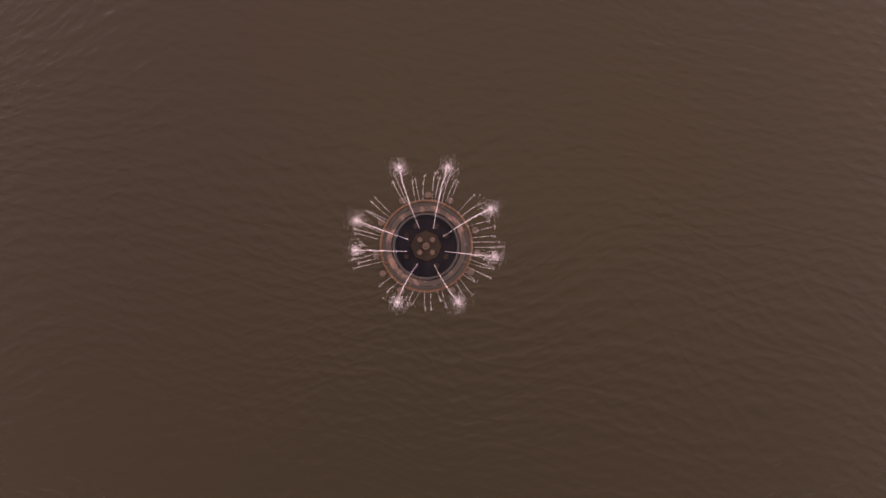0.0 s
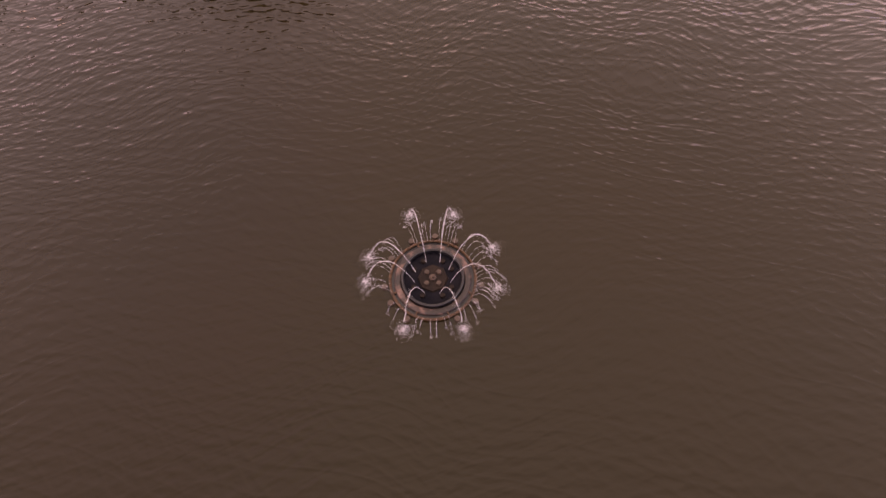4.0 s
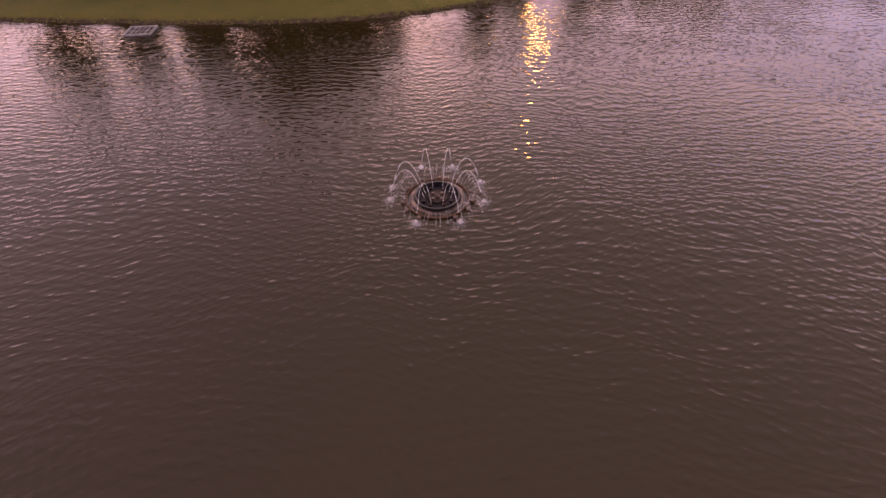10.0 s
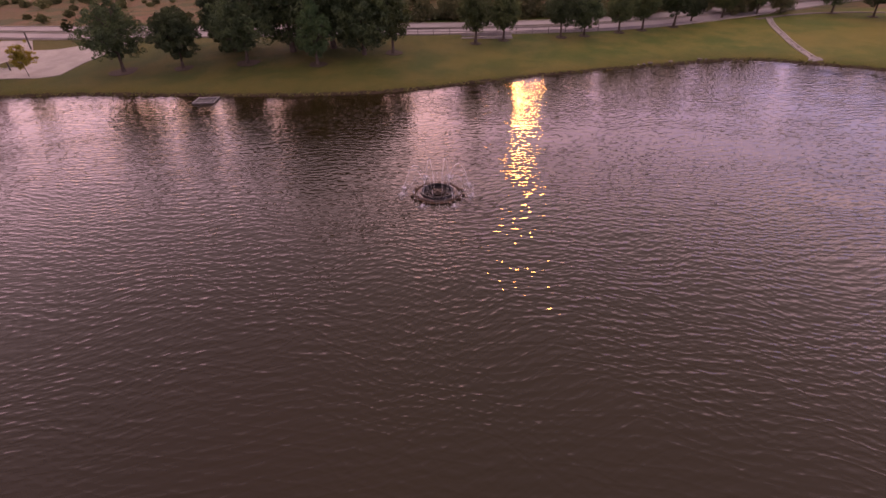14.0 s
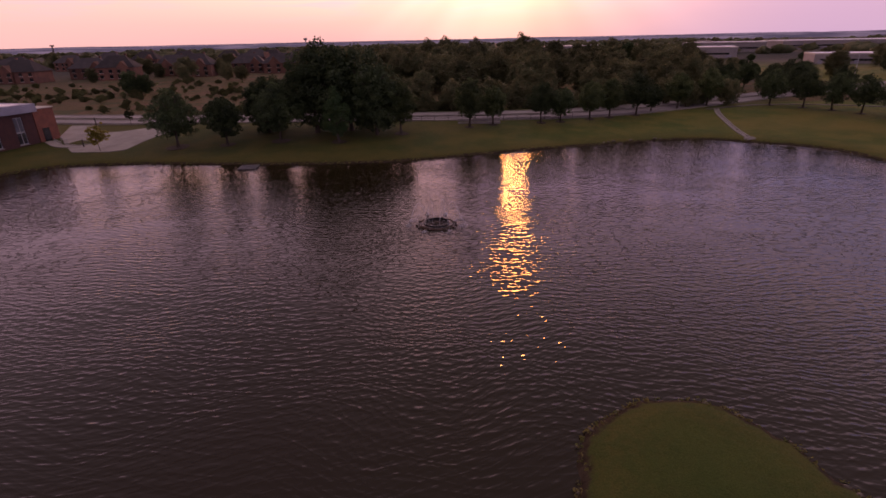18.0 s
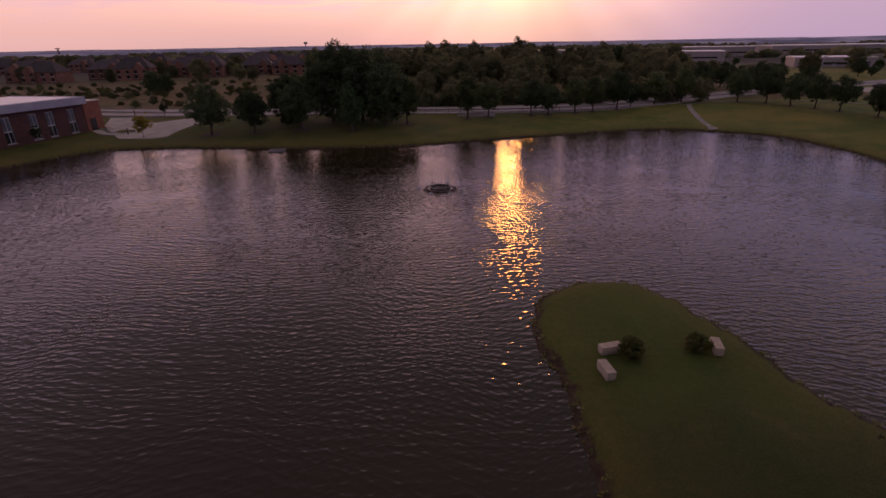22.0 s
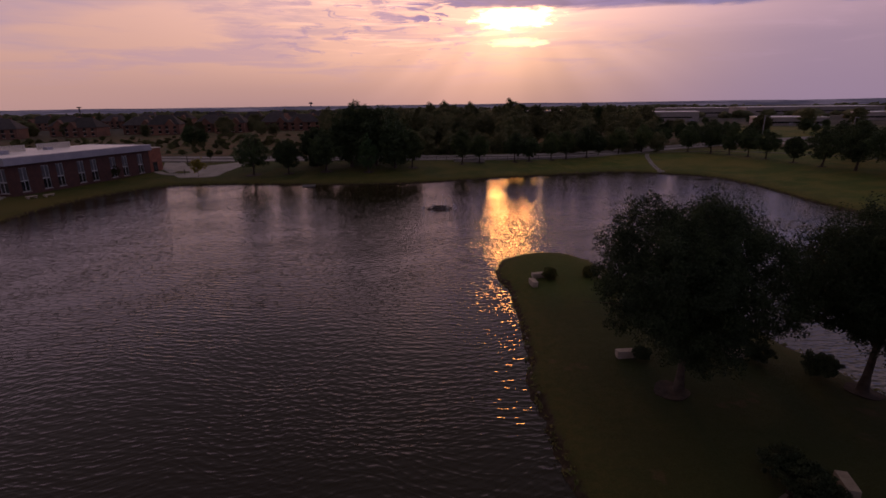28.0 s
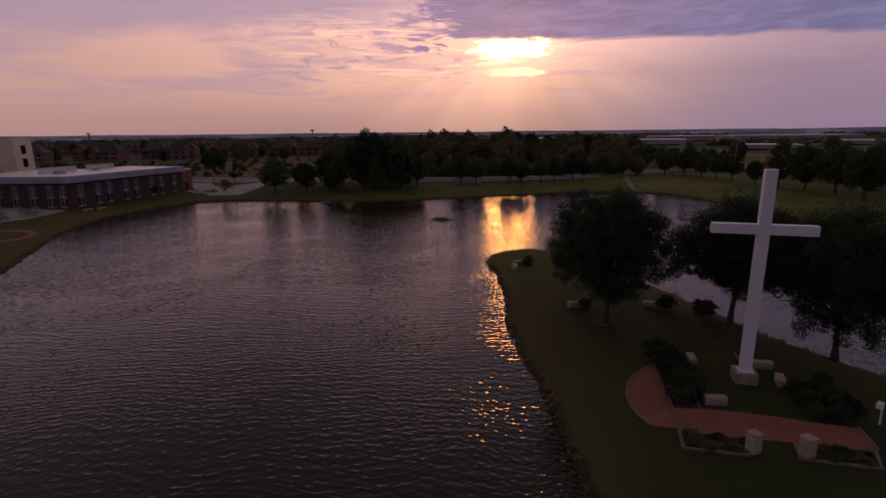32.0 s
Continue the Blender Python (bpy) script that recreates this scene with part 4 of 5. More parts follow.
# added glowing strip for the plain on the horizon, haze in its colour
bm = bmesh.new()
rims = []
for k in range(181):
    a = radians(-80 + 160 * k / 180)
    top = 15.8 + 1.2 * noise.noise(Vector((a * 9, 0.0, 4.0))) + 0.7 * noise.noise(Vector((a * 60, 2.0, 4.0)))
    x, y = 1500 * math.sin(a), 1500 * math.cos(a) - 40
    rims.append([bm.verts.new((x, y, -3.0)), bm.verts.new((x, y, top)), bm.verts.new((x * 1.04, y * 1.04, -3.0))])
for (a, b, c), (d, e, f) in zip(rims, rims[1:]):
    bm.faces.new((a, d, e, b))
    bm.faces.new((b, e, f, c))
solid("backdrop", bm, M_HAZE, "glowing mauve backdrop strip for the far plain, haze painted in", "backdrop", kind="structure")

# ---- fountain ----
fountain = thing("fountain", "floating pond fountain with a dark round basin and arching water jets", "fountain", pose(0, 0, 0))
part("float_ring", ring_solid(1.20, 1.46, -0.1, 0.13, 72, 0.04), M_FOAM, fountain, "blotchy pinkish-brown float ring")
part("basin_rim", ring_solid(1.10, 1.19, -0.1, 0.30, 72, 0.02), M_BLACK, fountain, "black upright rim")
part("deck", disc(1.095, -0.05, 0.10, 72), M_DECK, fountain, "wet blue-black deck")
bm = bmesh.new()
circle = [(1.62 * math.cos(math.tau * k / 72), 1.62 * math.sin(math.tau * k / 72), 0.07) for k in range(73)]
tube(bm, circle, 0.05, 8, cap=False)
part("outer_pipe", bm, M_RUST, fountain, "rust-brown pipe ring", True)
bm = ring_solid(1.46, 1.60, -0.1, 0.02, 72)
part("skirt", bm, M_BLACK, fountain)
for k in range(8):
    a = math.tau * (k + 0.5) / 8
    bm = bmesh.new()
    tube(bm, [(1.40 * math.cos(a), 1.40 * math.sin(a), 0.10), (1.62 * math.cos(a), 1.62 * math.sin(a), 0.09)], 0.03, 6)
    part("strut", bm, M_RUST, fountain)
part("hub", disc(0.58, 0.10, 0.18, 8, 0.94), M_HUB, fountain, "dark octagonal centre plate")
part("nozzle_head", ring_solid(0.05, 0.13, 0.18, 0.26, 20, 0.02), M_LAMP, fountain, "brown centre nozzle")
part("nozzle_cap", disc(0.05, 0.18, 0.34, 12), M_LAMP, fountain)
for k in range(4):
    a = math.tau * (k + 0.5) / 4
    part("lamp_housing", disc(0.10, 0.18, 0.25, 16, 0.85, (0.32 * math.cos(a), 0.32 * math.sin(a))), M_LAMP, fountain, "round brown lamp")
    for b in (-0.30, 0.30):
        part("deck_lamp", disc(0.10, 0.10, 0.20, 14, 0.85, (0.80 * math.cos(a + b), 0.80 * math.sin(a + b))), M_HUB, fountain)
for k, a in enumerate((88, 62, 118, 18, 152, 212, 330, 352, 300, 240, 190)):
    a = radians(a)
    part("float_lamp", disc(0.13, -0.02, 0.12, 14, 0.85, (1.83 * math.cos(a), 1.83 * math.sin(a))), M_LAMP, fountain, "round brown lamp on an arm")
for k in range(48):
    a = math.tau * k / 48
    part("pipe_nozzle", disc(0.028, 0.09, 0.20, 6, 0.7, (1.62 * math.cos(a), 1.62 * math.sin(a))), M_LAMP, fountain)


def jet(rng, a0, r0, z0, a1, r1, top, thick, count):
    """One arc of water that frays into drops as it falls."""
    bm = bmesh.new()
    p, q = Vector((r0 * math.cos(a0), r0 * math.sin(a0), z0)), Vector((r1 * math.cos(a1), r1 * math.sin(a1), 0.0))
    u = top / 1.0
    pts, n = [], 22
    rise, fall = math.sqrt(max(top - z0, 0.01)), math.sqrt(top)
    for i in range(n + 1):
        t = i / n
        z = top - (t * (rise + fall) - rise) ** 2
        pts.append(Vector((*p.lerp(q, t).xy, z)) + Vector(rng.normal(0, 0.003 + 0.007 * t * t * u, 3)))
    tube(bm, pts[: n - 1], [thick * (0.75 + 0.5 * i / n + 0.35 * float(rng.uniform(-1, 1)) * i / n) for i in range(n - 1)], 6)
    me = finish(bm, "jet", M_SPRAY, True)
    t = rng.uniform(0.35, 1.0, count)
    c = np.array(p) + (np.array(q) - np.array(p)) * t[:, None]
    c[:, 2] = top - (t * (rise + fall) - rise) ** 2
    c += rng.normal(size=(count, 3)) * (0.03 + 0.05 * t)[:, None]
    v, f = drops(rng, c[c[:, 2] > 0.01], rng.uniform(0.25, 0.6, count)[c[:, 2] > 0.01] * thick)
    return me, arrays_mesh("spray", v, f, M_SPRAY)


def splash(rng, x, y, reach, n):
    """White water where a jet falls: a mound of drops and short spurts."""
    a, r = rng.uniform(0, math.tau, n), reach * np.abs(rng.normal(0, 0.5, n))
    z = np.maximum(0.012, 0.22 * np.exp(-(r / reach / 0.45) ** 2) * rng.uniform(0, 1.2, n))
    v, f = drops(rng, np.stack([x + r * np.cos(a), y + r * np.sin(a), z], 1), rng.uniform(0.003, 0.012, n))
    return arrays_mesh("splash", v, f, M_SPRAY)


rng = np.random.default_rng(21)
for a0, a1, r1 in ((111, 109, 2.96), (68, 74.6, 2.9), (29, 30, 2.66), (-16, -9, 2.46), (-67, -60, 2.3), (-116, -117, 2.25), (196, 183, 2.54), (160, 160, 2.64)):
    arc, spray = jet(rng, radians(a0), 0.70, 0.2, radians(a1), r1, 1.95, 0.0125, 110)
    arc = part("main_jet", arc, None, fountain, "white arc of water")
    tagged(part("spray", spray, None, arc), kind="stuff")
    tagged(part("splash", splash(rng, r1 * math.cos(radians(a1)), r1 * math.sin(radians(a1)), 0.42, 1300), None, fountain, "patch of white splashing water"), kind="stuff")
for a in (103, 98, 94, 113, 116, 82, 79, 74, 70, 66, 60, 46, 40, 32, 25, 16, 10, 5, -2, -7, -12, -17, -22, -27, -33, -38, -44, -50, -70, -76, -84, -92, -98, -106, -128, -138, 195, 200, 189, 172, 167, 163, 150, 146, 142, 137):
    r1 = float(rng.uniform(2.2, 2.62)) * (0.92 if a < -30 else 1.05)
    a1 = radians(a + float(rng.normal(0, 2)))
    arc, spray = jet(rng, radians(a), 1.62, 0.15, a1, r1, float(rng.uniform(0.55, 0.85)), 0.0046, 14)
    arc = part("small_jet", arc, None, fountain, "thin arc of water")
    tagged(part("spray", spray, None, arc), kind="stuff")
    tagged(part("ripple_splash", splash(rng, r1 * math.cos(a1), r1 * math.sin(a1), 0.10, 30), None, fountain), kind="stuff")

# ---- the spit: cross, benches, paving ----
cross = thing("cross", "tall white steel cross on a limestone block", "cross", pose(18.84, -62.48, on_land(18.84, -62.48) - 0.05, 0, 0, -15.7))
part("base", boxed((0, 0, 0.32), (1.2, 1.2, 0.78), 0, 0.03), M_LIME, cross, "square pale limestone block")
part("post", boxed((0, 0, 6.61), (0.58, 0.50, 11.7), 0, 0.02), M_WHITE, cross)
part("arm", boxed((-1.455, 0, 9.18), (2.33, 0.495, 0.56), 0, 0.02), M_WHITE, cross)
part("arm", boxed((1.455, 0, 9.18), (2.33, 0.495, 0.56), 0, 0.02), M_WHITE, cross)
part("foot_plate", boxed((0, 0, 0.735), (0.85, 0.75, 0.05), 0, 0.01), M_WHITE, cross)


def bench(x, y, turn, length=1.15, deep=0.46, high=0.46):
    e = thing("stone_bench", "rough-cut pale limestone block bench on the grass", "bench", pose(x, y, on_land(x, y), 0, 0, turn), "limestone benches on the spit")
    part("seat_block", boxed((0, 0, high * 0.62), (length, deep, high * 0.76), 0, 0.03), M_LIME, e)
    part("footing", boxed((0, 0, high * 0.09), (length * 0.94, deep * 0.9, high * 0.34), 0, 0.02), M_LIME, e)
    return e


for x, y, turn in ((9.35, -34.25, 15), (8.65, -36.05, 100), (14.8, -34.15, 78), (12.1, -49.0, 5), (18.5, -49.0, -12), (15.85, -65.05, -8), (16.85, -60.1, -104), (21.0, -60.7, -10), (20.75, -62.85, -114)):
    bench(x, y, turn)

def draped(points, lift, cuts=3, thick=0.25):
    """A paved or planted area that follows the land, with a skirt down into it."""
    bm = bmesh.new()
    face = bm.faces.new([bm.verts.new((*p, 0)) for p in points])
    bmesh.ops.triangulate(bm, faces=[face])
    bmesh.ops.subdivide_edges(bm, edges=bm.edges[:], cuts=cuts, use_grid_fill=True)
    co = np.array([v.co[:] for v in bm.verts])
    for v, z in zip(bm.verts, land_height(co[:, 0], co[:, 1])):
        v.co.z = z + lift
    rim = [e for e in bm.edges if e.is_boundary]
    made = bmesh.ops.extrude_edge_only(bm, edges=rim)["geom"]
    for v in made:
        if isinstance(v, bmesh.types.BMVert):
            v.co.z -= thick
    bmesh.ops.recalc_face_normals(bm, faces=bm.faces)
    return bm


def edging(points, closed=True, width=0.16, lift=0.10):
    line = []
    pts = points + [points[0]] if closed else points
    for a, b in zip(pts, pts[1:]):
        n = max(1, int(math.dist(a, b) / 0.8))
        line += [(a[0] + (b[0] - a[0]) * k / n, a[1] + (b[1] - a[1]) * k / n) for k in range(n)]
    return ribbon(line + [pts[-1]], width, lift, 0.3)


# red concrete walk that curls round the planting west of the cross
CURL = [(14.5, -60.3), (13.5, -60.9), (12.55, -61.8), (11.7, -63.25), (11.35, -64.7), (11.35, -65.85), (11.7, -67.0), (12.85, -67.35), (13.4, -65.45), (13.86, -63.7), (14.13, -62.3)]
WALKWAY = [(13.4, -65.4), (14.8, -65.6), (16.4, -66.0), (17.66, -66.36), (18.86, -66.74), (19.96, -67.15), (21.65, -67.57), (21.1, -69.4), (18.7, -69.0), (17.57, -68.75), (16.0, -68.4), (12.9, -67.4)]
ARC = along(CURL[:7], 0.4)
solid("walkway", draped(ARC + CURL[7:], 0.05), M_PAVER, "curved red-tinted concrete walk on the spit", "walkway", kind="structure")
solid("walkway", draped(WALKWAY, 0.055), M_PAVER, "red-tinted concrete walk in front of the cross", "walkway", kind="structure")
solid("trim", edging(ARC, False, 0.14, 0.09), M_EDGE, "pale concrete edging of the red walk", "edging", kind="structure")
solid("trim", edging([(13.86, -63.72), (13.4, -65.4), (12.89, -67.3)], False, 0.12, 0.09), M_EDGE, "pale concrete edging of the red walk", "edging", kind="structure")
solid("trim", edging([(15.7, -62.5), (15.2, -64.2), (14.8, -65.6)], False, 0.12, 0.09), M_EDGE, "pale concrete edging of the planting bed", "edging", kind="structure")
solid("trim", edging([(21.68, -67.5), (21.15, -69.35)], False, 0.12, 0.09), M_EDGE, "pale concrete edging at the end of the red walk", "edging", kind="structure")
solid("trim", edging([(20.5, -58.4), (20.05, -60.0), (20.1, -61.6)], False, 0.12, 0.09), M_EDGE, "pale concrete edging of the planting behind the cross", "edging", kind="structure")
BEDS = [[(12.85, -67.5), (12.43, -68.93), (15.06, -69.63), (15.9, -68.55)], [(17.7, -68.85), (17.19, -70.0), (20.21, -70.72), (20.9, -69.5)], [(14.6, -60.0), (14.22, -62.3), (13.98, -63.7), (13.55, -65.3), (14.7, -65.5), (15.6, -62.6), (16.0, -60.4)], [(20.3, -63.6), (19.9, -66.7), (22.2, -67.3), (23.2, -64.2)]]
for k, b in enumerate(BEDS):
    solid("planting_bed", draped(b, 0.04), M_MULCH, "dark mulched planting bed beside the red walk", "planting bed", "planting beds by the cross", kind="structure")
    if k < 2:
        solid("trim", edging(b), M_EDGE, "pale concrete edging round a planting bed", "edging", kind="structure")
for x, y, t in ((15.45, -69.3, 15), (17.6, -69.75, 15)):
    e = thing("stone_pillar", "short square limestone pillar beside the red walk", "pillar", pose(x, y, on_land(x, y) - 0.05, 0, 0, t), "limestone pillars at the walk")
    part("shaft", boxed((0, 0, 0.47), (0.48, 0.48, 0.94), 0, 0.02), M_LIME, e)
    part("cap", boxed((0, 0, 0.995), (0.54, 0.54, 0.11), 0, 0.02), M_LIME, e)

SHRUB = [tree_meshes("shrub", 91 + k, h, w, 0.03, 130, 90, 0.034, M_SHRUB if k < 3 else M_BUSH, lumps=0.3, limbs=5, radius=0.03, trunks=2) for k, (h, w) in enumerate([(1.2, 1.5), (1.0, 1.3), (0.9, 1.5), (1.1, 1.5)])]
for k, (x, y, v, s) in enumerate([(10.25, -34.75, 3, 0.95), (13.75, -34.25, 3, 0.9), (12.9, -49.4, 0, 0.8), (19.6, -49.6, 0, 1.1), (22.0, -51.2, 0, 1.3), (14.9, -59.3, 0, 1.25), (15.2, -60.3, 1, 1.35), (15.0, -61.4, 0, 1.3), (15.4, -62.3, 2, 1.2), (14.7, -62.6, 0, 1.15), (14.6, -63.6, 1, 1.3), (15.0, -64.3, 0, 1.1), (14.2, -64.7, 2, 1.1),
                                  (20.8, -64.3, 0, 0.9), (21.7, -64.6, 1, 1.0), (20.5, -65.4, 1, 0.95), (21.5, -65.7, 0, 1.05), (20.4, -66.4, 2, 0.8), (21.3, -66.8, 0, 0.85), (22.4, -65.3, 2, 1.0), (22.3, -66.3, 1, 0.9), (22.8, -63.4, 0, 0.85)]):
    tree(SHRUB[v], "shrub", x, y, on_land(x, y) - 0.03, "low rounded shrub on the grassy spit", "shrubs on the spit", 71 * k % 360, s, "shrub")

TUSSOCK = [tree_meshes("tussock", 111 + k, h, w, 0.02, 60, 60, 0.030, M_SCRUB, lumps=0.4, limbs=4, radius=0.012, trunks=2) for k, (h, w) in enumerate([(0.5, 0.8), (0.4, 0.9)])]
rng = np.random.default_rng(17)
for a, b in (((12.9, -67.75), (15.6, -68.75)), ((12.75, -68.7), (15.0, -69.3)), ((17.9, -69.1), (20.7, -69.75)), ((18.3, -69.95), (20.1, -70.45))):
    for k in range(5):
        x, y = (a[i] + (b[i] - a[i]) * (k + 0.3) / 5 + float(rng.normal(0, 0.1)) for i in (0, 1))
        tree(TUSSOCK[k % 2], "grass_tussock", x, y, on_land(x, y) + 0.02, "low dry tussock of ornamental grass in a planting bed", "grass tussocks in the beds", float(rng.uniform(0, 360)), float(rng.uniform(0.5, 0.85)), "grass")

lamp = thing("floodlight", "small white floodlight on a short post aimed at the cross", "floodlight", pose(23.05, -67.1, on_land(23.05, -67.1)))
bm = bmesh.new()
tube(bm, [(0, 0, -0.1), (0, 0, 0.9)], [0.05, 0.04], 8)
part("post", bm, M_WHITE, lamp)
part("head", boxed((-0.08, 0.06, 1.02), (0.34, 0.26, 0.3), 0.6, 0.03), M_WHITE, lamp)

# stones along the waterline
STONES = []
for k in range(3):
    bm = bmesh.new()
    bmesh.ops.create_icosphere(bm, subdivisions=2, radius=0.5)
    for v in bm.verts:
        v.co *= 1 + 0.35 * noise.noise(v.co * 2.2 + Vector((k * 7, 0, 0)))
        v.co.z *= 0.6
    STONES.append(finish(bm, "bank_stone", M_STONE))
rng = np.random.default_rng(33)
pond = np.array(POND)


def stone(x, y, s, label="weathered pale stone at the waterline"):
    e = tagged(new("bank_stone", STONES[int(rng.integers(3))]), label, "stone", "stones along the waterline")
    e.matrix_world = pose(x, y, max(on_land(x, y), 0.0) + 0.08 * s, 0, 0, float(rng.uniform(0, 360))) @ Matrix.Diagonal((s, s * float(rng.uniform(0.6, 1.0)), s * float(rng.uniform(0.6, 1)), 1))


for x, y, s in ((34.4, 39.0, 0.7), (35.3, 39.1, 0.5), (25.5, 36.7, 0.4), (26.3, 36.9, 0.5), (27.2, 37.2, 0.7), (30.1, 37.9, 0.6)):
    stone(x, y, s)
for k in range(110):
    i = int(rng.integers(len(pond)))
    x, y = pond[i] * (1 - (f := float(rng.uniform()))) + pond[(i + 1) % len(pond)] * f
    if y < -80 or not (8 < y < 45 and x > 5 or (y < -24 and x < 20 and x > 0)):
        continue
    stone(x + float(rng.normal(0, 0.15)), y + float(rng.normal(0, 0.15)), float(rng.uniform(0.12, 0.3)))

# coarse grass along the waterline
def fringe():
    rng = np.random.default_rng(61)
    c = []
    for i in range(len(pond)):
        a, b = pond[i], pond[(i + 1) % len(pond)]
        if a[1] < -84 or (a[1] < -40 and a[0] > 30):
            continue
        for _ in range(int(np.linalg.norm(b - a) * 5.0)):
            p = a + (b - a) * rng.uniform() + rng.normal(0, 0.16, 2)
            c.append(p)
    c = np.array(c)
    z = land_height(c[:, 0], c[:, 1])
    keep = (z > -0.05) & (z < 0.6)
    c = np.column_stack([c[keep], np.maximum(z[keep], 0) + 0.06])
    v, q = leaf_cloud(rng, c, rng.uniform(0.08, 0.24, len(c)), 9, 0.07, 0.8)
    return arrays_mesh("bank_grass", v, q, M_BUSH)


tagged(new("bank_grass", fringe()), "coarse olive-brown grass along the waterline", "grass", kind="stuff")

# mulch rings under the lawn trees
for k, (x, y, r) in enumerate([(t[0], t[1], 0.85) for t in ROW[:17]] + [(-41.6, 35.0, 1.7), (-34.0, 35.8, 1.2), (-26.0, 37.2, 1.5), (-16.4, 36.0, 1.2), (-6.9, 40.8, 1.2), (13.2, -52.8, 0.9), (23.4, -52.6, 0.9), (27.4, -58.2, 0.9)]):
    ring = [(x + r * (1 + 0.12 * math.sin(3 * a + k)) * math.cos(a), y + r * (1 + 0.12 * math.cos(2 * a + k)) * math.sin(a)) for a in (math.tau * j / 14 for j in range(14))]
    solid("mulch_ring", draped(ring, 0.035, 1, 0.15), M_MULCH, "dark mulch ring round a lawn tree", "mulch", "mulch rings under the trees", kind="structure")

# floating grate near the north bank
dock = thing("floating_platform", "small grey slatted platform floating near the bank", "platform", pose(-26.6, 24.3, 0, 0, 0, 4))
for y in (-0.95, 0.95):
    part("side_rail", boxed((0, y, 0.1), (2.4, 0.16, 0.16), 0, 0.02), M_GREY, dock)
for x in (-1.12, 1.12):
    part("end_rail", boxed((x, 0, 0.1), (0.16, 1.74, 0.16), 0, 0.02), M_GREY, dock)
for k in range(4):
    part("slat", boxed((-0.6 + k * 0.4, 0, 0.12), (0.09, 1.74, 0.05)), M_GREY, dock)
part("cross_beam", boxed((0, 0, 0.08), (2.08, 0.12, 0.04)), M_GREY, dock)
part("liner", boxed((0, 0, 0.05), (2.08, 1.72, 0.02)), M_BLACK, dock, "dark sheet inside the frame")
for x in (-0.8, 0.8):
    part("float", boxed((x, 0, 0.0), (0.3, 1.7, 0.12), 0, 0.03), M_BLACK, dock)

# stone-lined drainage flume down the north-east lawn
FLUME = along([(48.4, 37.0), (48.7, 39.8), (49.4, 44.0), (50.4, 48.5), (51.8, 54.6), (53.6, 59.4)], 1.2)
solid("channel", ribbon(FLUME, 0.62, 0.03, 0.3), M_ROAD, "shallow concrete drainage channel down the lawn", "channel", kind="structure")
for by in (-0.38, 0.38):
    solid("kerb", ribbon(offset(FLUME, by), 0.16, 0.12, 0.4), M_CONC, "pale concrete edge of the drainage channel", "kerb", kind="structure")
solid("pavement", draped([(47.7, 37.3), (48.2, 38.0), (49.3, 37.6), (49.2, 36.6), (48.1, 36.7)], 0.06), M_ROAD, "pale concrete outfall apron at the pond", "apron", kind="structure")
for k in range(16):
    x, y = FLUME[1 + k * (len(FLUME) - 3) // 16]
    stone(x + float(rng.normal(0, 0.15)), y, float(rng.uniform(0.25, 0.45)), "grey stone lying in the drainage channel")

# ---- drive and west bank ----
DRIVE = [(-57.2, 32.9), (-51.5, 32.9), (-49.4, 34.0), (-49.2, 38.6), (-47.9, 45.5), (-47.0, 50.4), (-51.5, 50.6), (-57.5, 46.4), (-61.5, 46.6), (-66.0, 53.0), (-71.0, 53.0), (-66.8, 44.0), (-60.6, 40.5), (-59.6, 37.8), (-60.4, 36.4)]
solid("driveway", draped(DRIVE, 0.07, 5), M_CONC, "broad pale concrete driveway beside the building", "driveway", kind="structure")
ISLAND = [(-61.8, 38.4), (-58.9, 37.0), (-57.2, 38.2), (-58.2, 40.0), (-61.2, 40.6)]
solid("lawn_island", draped(ISLAND, 0.13, 3), M_GROUND, "small kerbed grass island in the driveway", "lawn", kind="structure")
solid("trim", edging(ISLAND, True, 0.18, 0.17), M_CONC, "pale kerb round the grass island", "kerb", kind="structure")
solid("pavement", ribbon(along([(-59.5, 36.6), (-62.5, 37.4), (-66.0, 40.4)], 1.0), 1.6, 0.06, 0.3), M_CONC, "pale concrete path to the side entrance", "footpath", kind="structure")
solid("patio", draped([(-74.0, 7.0), (-74.0, -1.0), (-75.5, -6.0), (-96.0, -7.0), (-96.0, 9.2), (-75.0, 9.2)], 0.07, 4), M_CONC, "pale concrete patio behind the building", "patio", kind="structure")
RING = [(-67.0 + 5.2 * math.cos(math.tau * k / 36), -17.2 + 5.2 * math.sin(math.tau * k / 36)) for k in range(37)]
solid("pavement", ribbon(RING, 1.3, 0.06, 0.3), M_PAVER, "circular reddish path on the west lawn", "footpath", kind="structure")
handrail = thing("handrail", "white pipe handrail beside the path to the side entrance", "handrail")
for side in (0.0, 1.5):
    bm = bmesh.new()
    pts = [(-61.0 - 0.9 * k, 36.2 + side + 0.75 * k) for k in range(4)]
    tube(bm, [(x, y, on_land(x, y) + 0.95) for x, y in pts], 0.035, 6)
    part("rail", bm, M_FRAME, handrail)
    for x, y in pts:
        bm = bmesh.new()
        tube(bm, [(x, y, on_land(x, y) - 0.1), (x, y, on_land(x, y) + 0.93)], 0.03, 6)
        part("post", bm, M_FRAME, handrail)
YOUNG = tree_meshes("young_tree", 101, 4.2, 3.2, 1.0, 90, 60, 0.085, M_YELLOW, limbs=6, radius=0.05, lumps=0.45)
tree(YOUNG, "tree", -53.2, 33.6, on_land(-53.2, 33.6) + 0.05, "young yellow-leaved tree at the edge of the driveway", turn=20)
